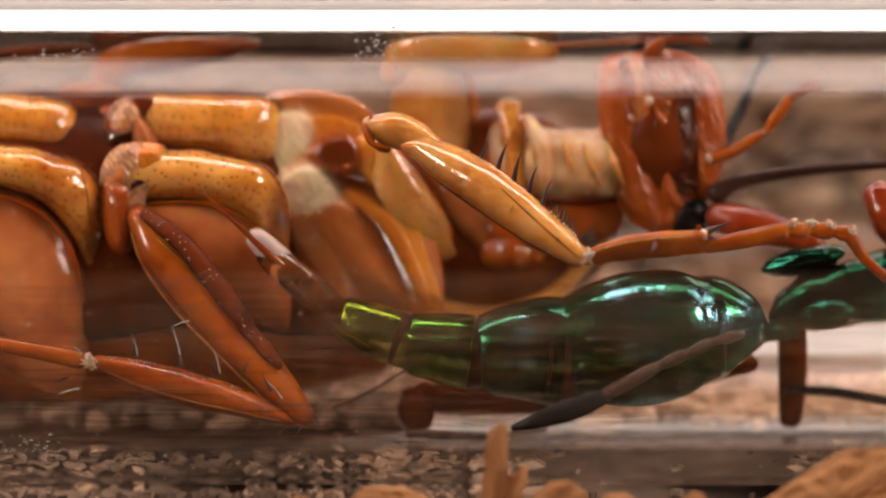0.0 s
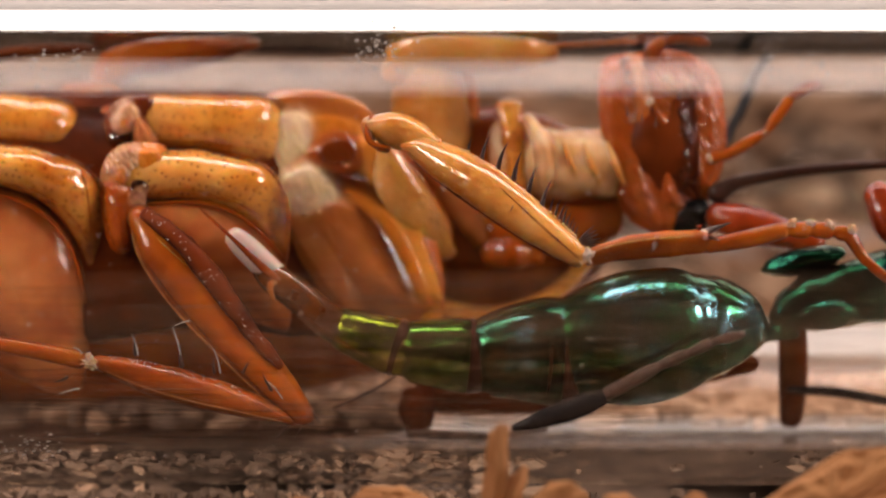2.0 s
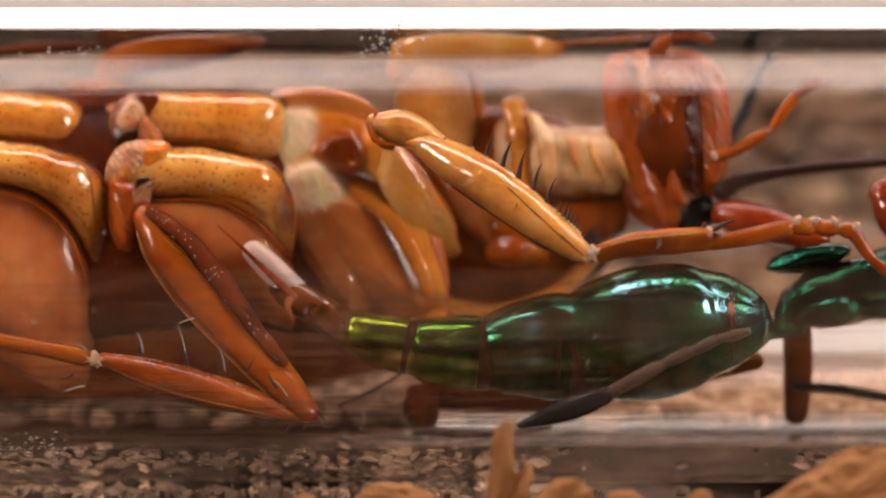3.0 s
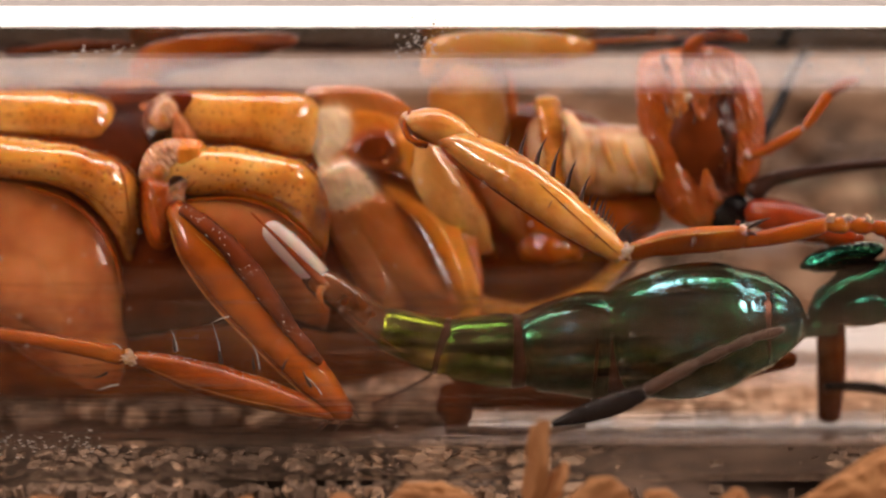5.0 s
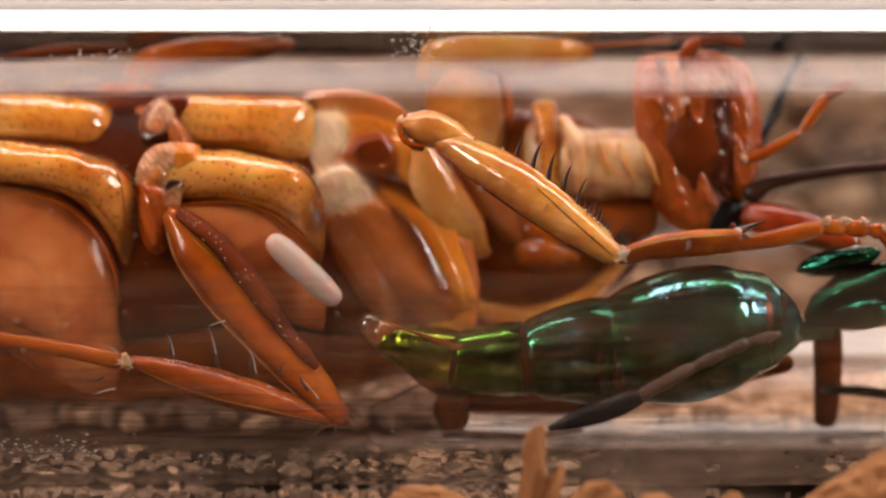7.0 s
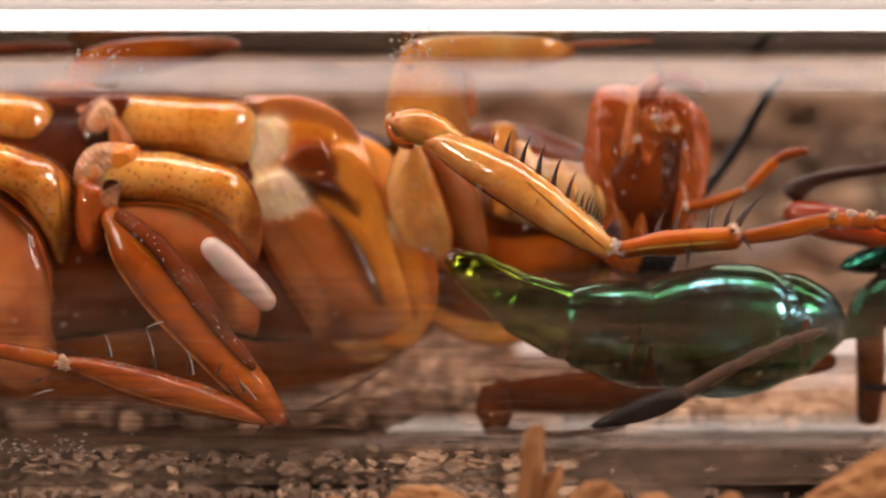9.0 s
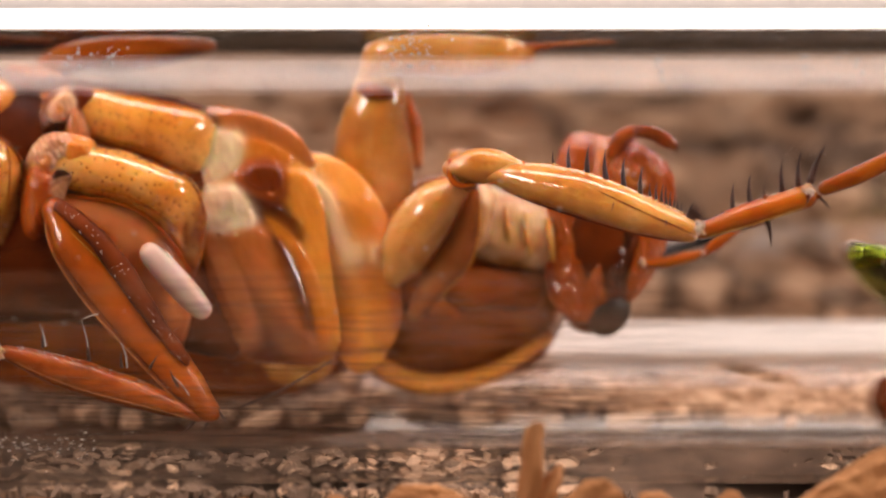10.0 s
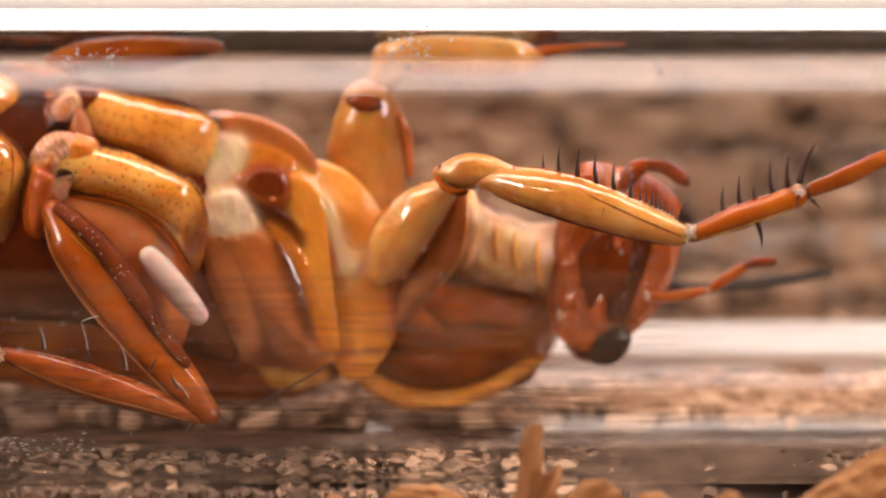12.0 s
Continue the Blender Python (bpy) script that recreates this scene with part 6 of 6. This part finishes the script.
    # the shin also rolls about its own length, so that its spines come up
    roll = (-75, -75, -40, -20, 0, 0, 0, 0, 0, 0)
    lie = Matrix.Rotation(radians(-5.7), 4, "Y")
    walk(by["fore_tibia"][0], [(t, Matrix.Translation(spot(u, v, -3.1)) @ Matrix.Rotation(radians(turn), 4, "Y") @ lie @ Matrix.Rotation(radians(r), 4, "X") @ lie.inverted()) for (t, u, v, turn), r in zip(shin, roll)])
    keyed(by["fore_tarsus"][0], [(0, 5.72, 0.09, 0), (7.2, 5.67, 0.14, 0), (8.8, 5.82, 0.27, 0), (9.2, 5.98, 0.32, -2), (9.5, 7.35, 1.1, -8), (9.8, 7.57, 1.27, -12), (10, 7.52, 1.26, -12), (10.5, 7.39, 1.25, -12), (11, 7.31, 1.26, -12), (12, 7.28, 1.25, -12)], -3.2)
    keyed(by["neck"][0], [(0, 3.05, 1.97, 0), (7.2, 3.05, 1.97, 0), (8.8, 2.01, 1.25, 8), (9.2, 1.82, 1.19, 8), (9.5, 0.85, 0.99, 12), (10, 0.85, 0.4, 14), (11, 0.72, 0.14, 16), (12, 0.62, -0.06, 18)], 1.4)
    keyed(by["head"][0], [(0, 4.98, 2.5, 0), (7.2, 4.98, 2.5, 0), (8.8, 3.88, 1.58, 10), (9.2, 3.5, 1.58, 10), (9.5, 2.85, 1.19, 14), (9.8, 2.79, 0.73, 16), (10, 2.89, 0.36, 16), (10.5, 3.05, 0.08, 18), (11, 3.05, -0.04, 19), (11.5, 3.05, 0.21, 18), (12, 3.05, -0.32, 20)], 1.4)
    # the antenna sinks forward as the head drops
    feeler = next(ch for ch in by["head"][0].children if ch.name.startswith("antenna"))
    base = feeler.location.copy()
    walk(feeler, [(t, Matrix.Translation(base) @ Matrix.Rotation(radians(turn), 4, "Y")) for t, turn in ((0, 0), (7.2, 0), (9.2, 2), (9.5, 14), (9.8, 26), (10.2, 36), (11.0, 42), (12.0, 46))])

    # the wasp leaves along the tube
    walk(bug, [(t, REST @ Matrix.Translation(spot(u, v, 0))) for t, u, v in (
        (0, 0, 0), (7.0, 0, 0), (7.4, 0.05, 0), (8.4, 0.75, 0.05), (8.8, 0.75, 0.04), (9.0, 1.0, 0.05), (9.1, 1.35, 0.08), (9.2, 1.9, 0.12), (9.3, 2.65, 0.15), (9.4, 3.6, 0.2), (9.5, 4.9, 0.2), (9.6, 6.1, 0.2), (9.8, 8.3, 0.2), (10.0, 9.9, 0.2), (10.4, 14.5, 0.2), (12.0, 15, 0.2))])
    # joints of its tail: time, then across and up of sheath end, first, second, third and fourth joint
    joints = {
        "end": [(0, -3.75, -0.28, 0), (0.5, -3.2, -1.01, 0), (1, -3.81, -0.48, 0), (1.5, -3.27, -1.07, 0), (2, -3.84, -0.62, 0), (2.5, -3.55, -0.79, 0), (3, -3.56, -1.04, 0), (3.2, -3.85, -0.84, 0), (4.8, -3.48, -0.91, 0), (5, -3.61, -0.83, 0), (5.5, -3.36, -0.78, 0), (6, -3.24, -0.88, 0), (6.3, -2.83, -1.43, 0), (6.5, -2.8, -1.45, 0), (7, -2.64, -1.53, 0), (7.2, -2.61, -1.55, 0), (8.8, -1.82, -0.08, 0), (12, -1.82, -0.08, 0)],
        "j0": [(0, -2.3, -1.47, 0), (0.5, -1.88, -1.73, 0), (1, -2.33, -1.64, 0), (1.5, -1.96, -1.84, 0), (2, -2.38, -1.73, 0), (2.5, -2.23, -1.78, 0), (3, -2.2, -1.89, 0), (3.2, -2.42, -1.85, 0), (4.8, -2.07, -1.76, 0), (5, -2.25, -1.81, 0), (5.5, -2.03, -1.65, 0), (6, -1.96, -1.61, 0), (6.3, -1.99, -1.85, 0), (6.5, -2.01, -2.02, 0), (7, -1.88, -2.09, 0), (7.2, -1.85, -2.11, 0), (8.8, -0.79, -0.76, 0), (12, -0.79, -0.76, 0)],
        "j1": [(0, -0.87, -2.02, 0), (0.5, -0.56, -2.12, 0), (1, -0.93, -2.13, 0), (1.5, -0.59, -2.2, 0), (2, -0.92, -2.2, 0), (2.5, -0.82, -2.18, 0), (3, -0.77, -2.22, 0), (3.2, -0.96, -2.26, 0), (4.8, -0.62, -2.22, 0), (5, -0.79, -2.26, 0), (5.5, -0.64, -2.18, 0), (6, -0.54, -2.15, 0), (6.3, -0.58, -2.32, 0), (6.5, -0.58, -2.43, 0), (7, -0.39, -2.44, 0), (7.2, -0.35, -2.47, 0), (8.8, 0.09, -1.29, 0), (12, 0.09, -1.29, 0)],
        "j2": [(0, 0.72, -2.27, 0), (0.5, 0.83, -2.25, 0), (1, 0.68, -2.32, 0), (1.5, 0.81, -2.31, 0), (2, 0.68, -2.34, 0), (2.5, 0.66, -2.33, 0), (3, 0.77, -2.33, 0), (3.2, 0.66, -2.34, 0), (4.8, 0.83, -2.32, 0), (5, 0.77, -2.31, 0), (5.5, 0.83, -2.27, 0), (6, 0.87, -2.25, 0), (6.3, 0.9, -2.33, 0), (6.5, 0.92, -2.39, 0), (7, 1.02, -2.38, 0), (7.2, 1.05, -2.39, 0), (8.8, 1.16, -1.73, 0), (12, 1.16, -1.73, 0)],
        "j3": [(0, 2.61, -2.25, 0), (0.5, 2.65, -2.22, 0), (1, 2.59, -2.25, 0), (1.5, 2.65, -2.22, 0), (2, 2.6, -2.25, 0), (2.5, 2.52, -2.27, 0), (3, 2.67, -2.21, 0), (3.2, 2.6, -2.22, 0), (4.8, 2.75, -2.21, 0), (5, 2.73, -2.21, 0), (5.5, 2.7, -2.25, 0), (6, 2.73, -2.25, 0), (6.3, 2.78, -2.26, 0), (6.5, 2.81, -2.26, 0), (7, 2.89, -2.26, 0), (7.2, 2.89, -2.26, 0), (8.8, 2.74, -1.97, 0), (12, 2.74, -1.97, 0)],
        "j4": [(0, 5.56, -1.85, 0), (0.5, 5.59, -1.78, 0), (1, 5.53, -1.83, 0), (1.5, 5.59, -1.78, 0), (2, 5.54, -1.79, 0), (2.5, 5.46, -1.8, 0), (3, 5.61, -1.75, 0), (3.2, 5.55, -1.78, 0), (4.8, 5.65, -1.78, 0), (5, 5.66, -1.76, 0), (5.5, 5.63, -1.79, 0), (6, 5.63, -1.78, 0), (6.3, 5.68, -1.75, 0), (6.5, 5.72, -1.73, 0), (7, 5.78, -1.71, 0), (7.2, 5.78, -1.71, 0), (8.8, 5.59, -1.85, 0), (12, 5.59, -1.85, 0)],
    }
    names = ("end", "j0", "j1", "j2", "j3", "j4")
    for i, away in ((0, -1.3), (1, -1.5), (2, -1.6), (3, -1.3)):
        a, b = joints[names[i + 1]], joints[names[i + 2]]
        base = bearing(a[0][1:], b[0][1:])
        keyed(segs[i], [(q[0], q[1], q[2], bearing(p[1:], q[1:]) - base) for p, q in zip(a, b)], away)
    a, b = joints["end"], joints["j0"]
    base = bearing(a[0][1:], b[0][1:])
    # once the egg is laid the sheath draws back into the last segment
    back = {6.5: 0.25, 7: 0.5, 7.2: 0.5, 8.8: 0.5, 12: 0.5}
    keyed(tip, [(p[0], p[1] + (q[1] - p[1]) * back.get(p[0], 0), p[2] + (q[2] - p[2]) * back.get(p[0], 0), bearing(p[1:], q[1:]) - base) for p, q in zip(a, b)], -0.9)

    # the egg: its leading end and slope while it slides out, then fast on the cockroach's body
    slide = [(0, -4.33, 0.39, 47), (0.5, -4, -0.34, 39), (1, -4.68, 0.49, 46), (1.5, -4.14, -0.3, 40), (2, -4.81, 0.4, 45), (2.5, -4.59, 0.14, 41), (3, -4.53, 0.06, 47), (3.2, -4.91, 0.37, 47), (4.8, -4.64, 0.25, 44), (5, -4.85, 0.47, 45), (5.5, -4.82, 0.32, 43), (6, -4.72, 0.23, 44), (6.3, -4.75, 0.25, 45.6)]
    # while it slides, its rear end lies on the axis of the sheath
    for k in range(12):
        t, u, v, turn = slide[k]
        a, b = Vector(joints["end"][k][1:3]), Vector(joints["j0"][k][1:3])
        inside = max(0.0, 2.12 - (a - Vector((u, v))).length)
        rear = a + (b - a).normalized() * inside
        slide[k] = (t, u, v, bearing((u, v), rear))
    # it stays stuck where it was laid and goes with the body
    slide += [(7.0, -4.70, 0.27, 42.6), (7.7, -4.84, 0.27, 42.6), (8.4, -5.90, 0.21, 43), (8.8, -6.08, 0.18, 43.5), (9.2, -6.34, 0.21, 44), (9.5, -7.44, 0.24, 45), (9.8, -7.50, 0.12, 46), (10.0, -7.47, 0.04, 47), (11.0, -7.43, 0.06, 47.5), (11.5, -7.43, 0.05, 48), (12.0, -7.45, -0.01, 50)]
    rows = [(t, shift(u, v, -0.95, turn)) for t, u, v, turn in slide]
    walk(the_egg, rows)
    # the sting lies along the egg, then slips back into its sheath
    base = 51.0
    walk(valve, [(p[0], Matrix.Translation(spot(p[1], p[2], -0.9)) @ Matrix.Rotation(radians(e[3] - base), 4, "Y")) for p, e in zip(joints["end"][:12], slide)]
         + [(6.25, Matrix.Translation(spot(*(-3.15, -1.44, -0.9))) @ Matrix.Rotation(radians(-8), 4, "Y")), (6.6, Matrix.Translation(spot(*(-2.84, -1.59, -0.9))) @ Matrix.Rotation(radians(-10), 4, "Y")), (7.0, Matrix.Translation(spot(*(0.08, -2.36, -1.4))) @ Matrix.Rotation(radians(-32), 4, "Y")), (7.6, Matrix.Translation(spot(*(3.85, -1.96, -1.6))) @ Matrix.Rotation(radians(-45), 4, "Y")), (12.0, Matrix.Translation(spot(*(3.98, -1.96, -1.6))) @ Matrix.Rotation(radians(-45), 4, "Y"))])


motions()
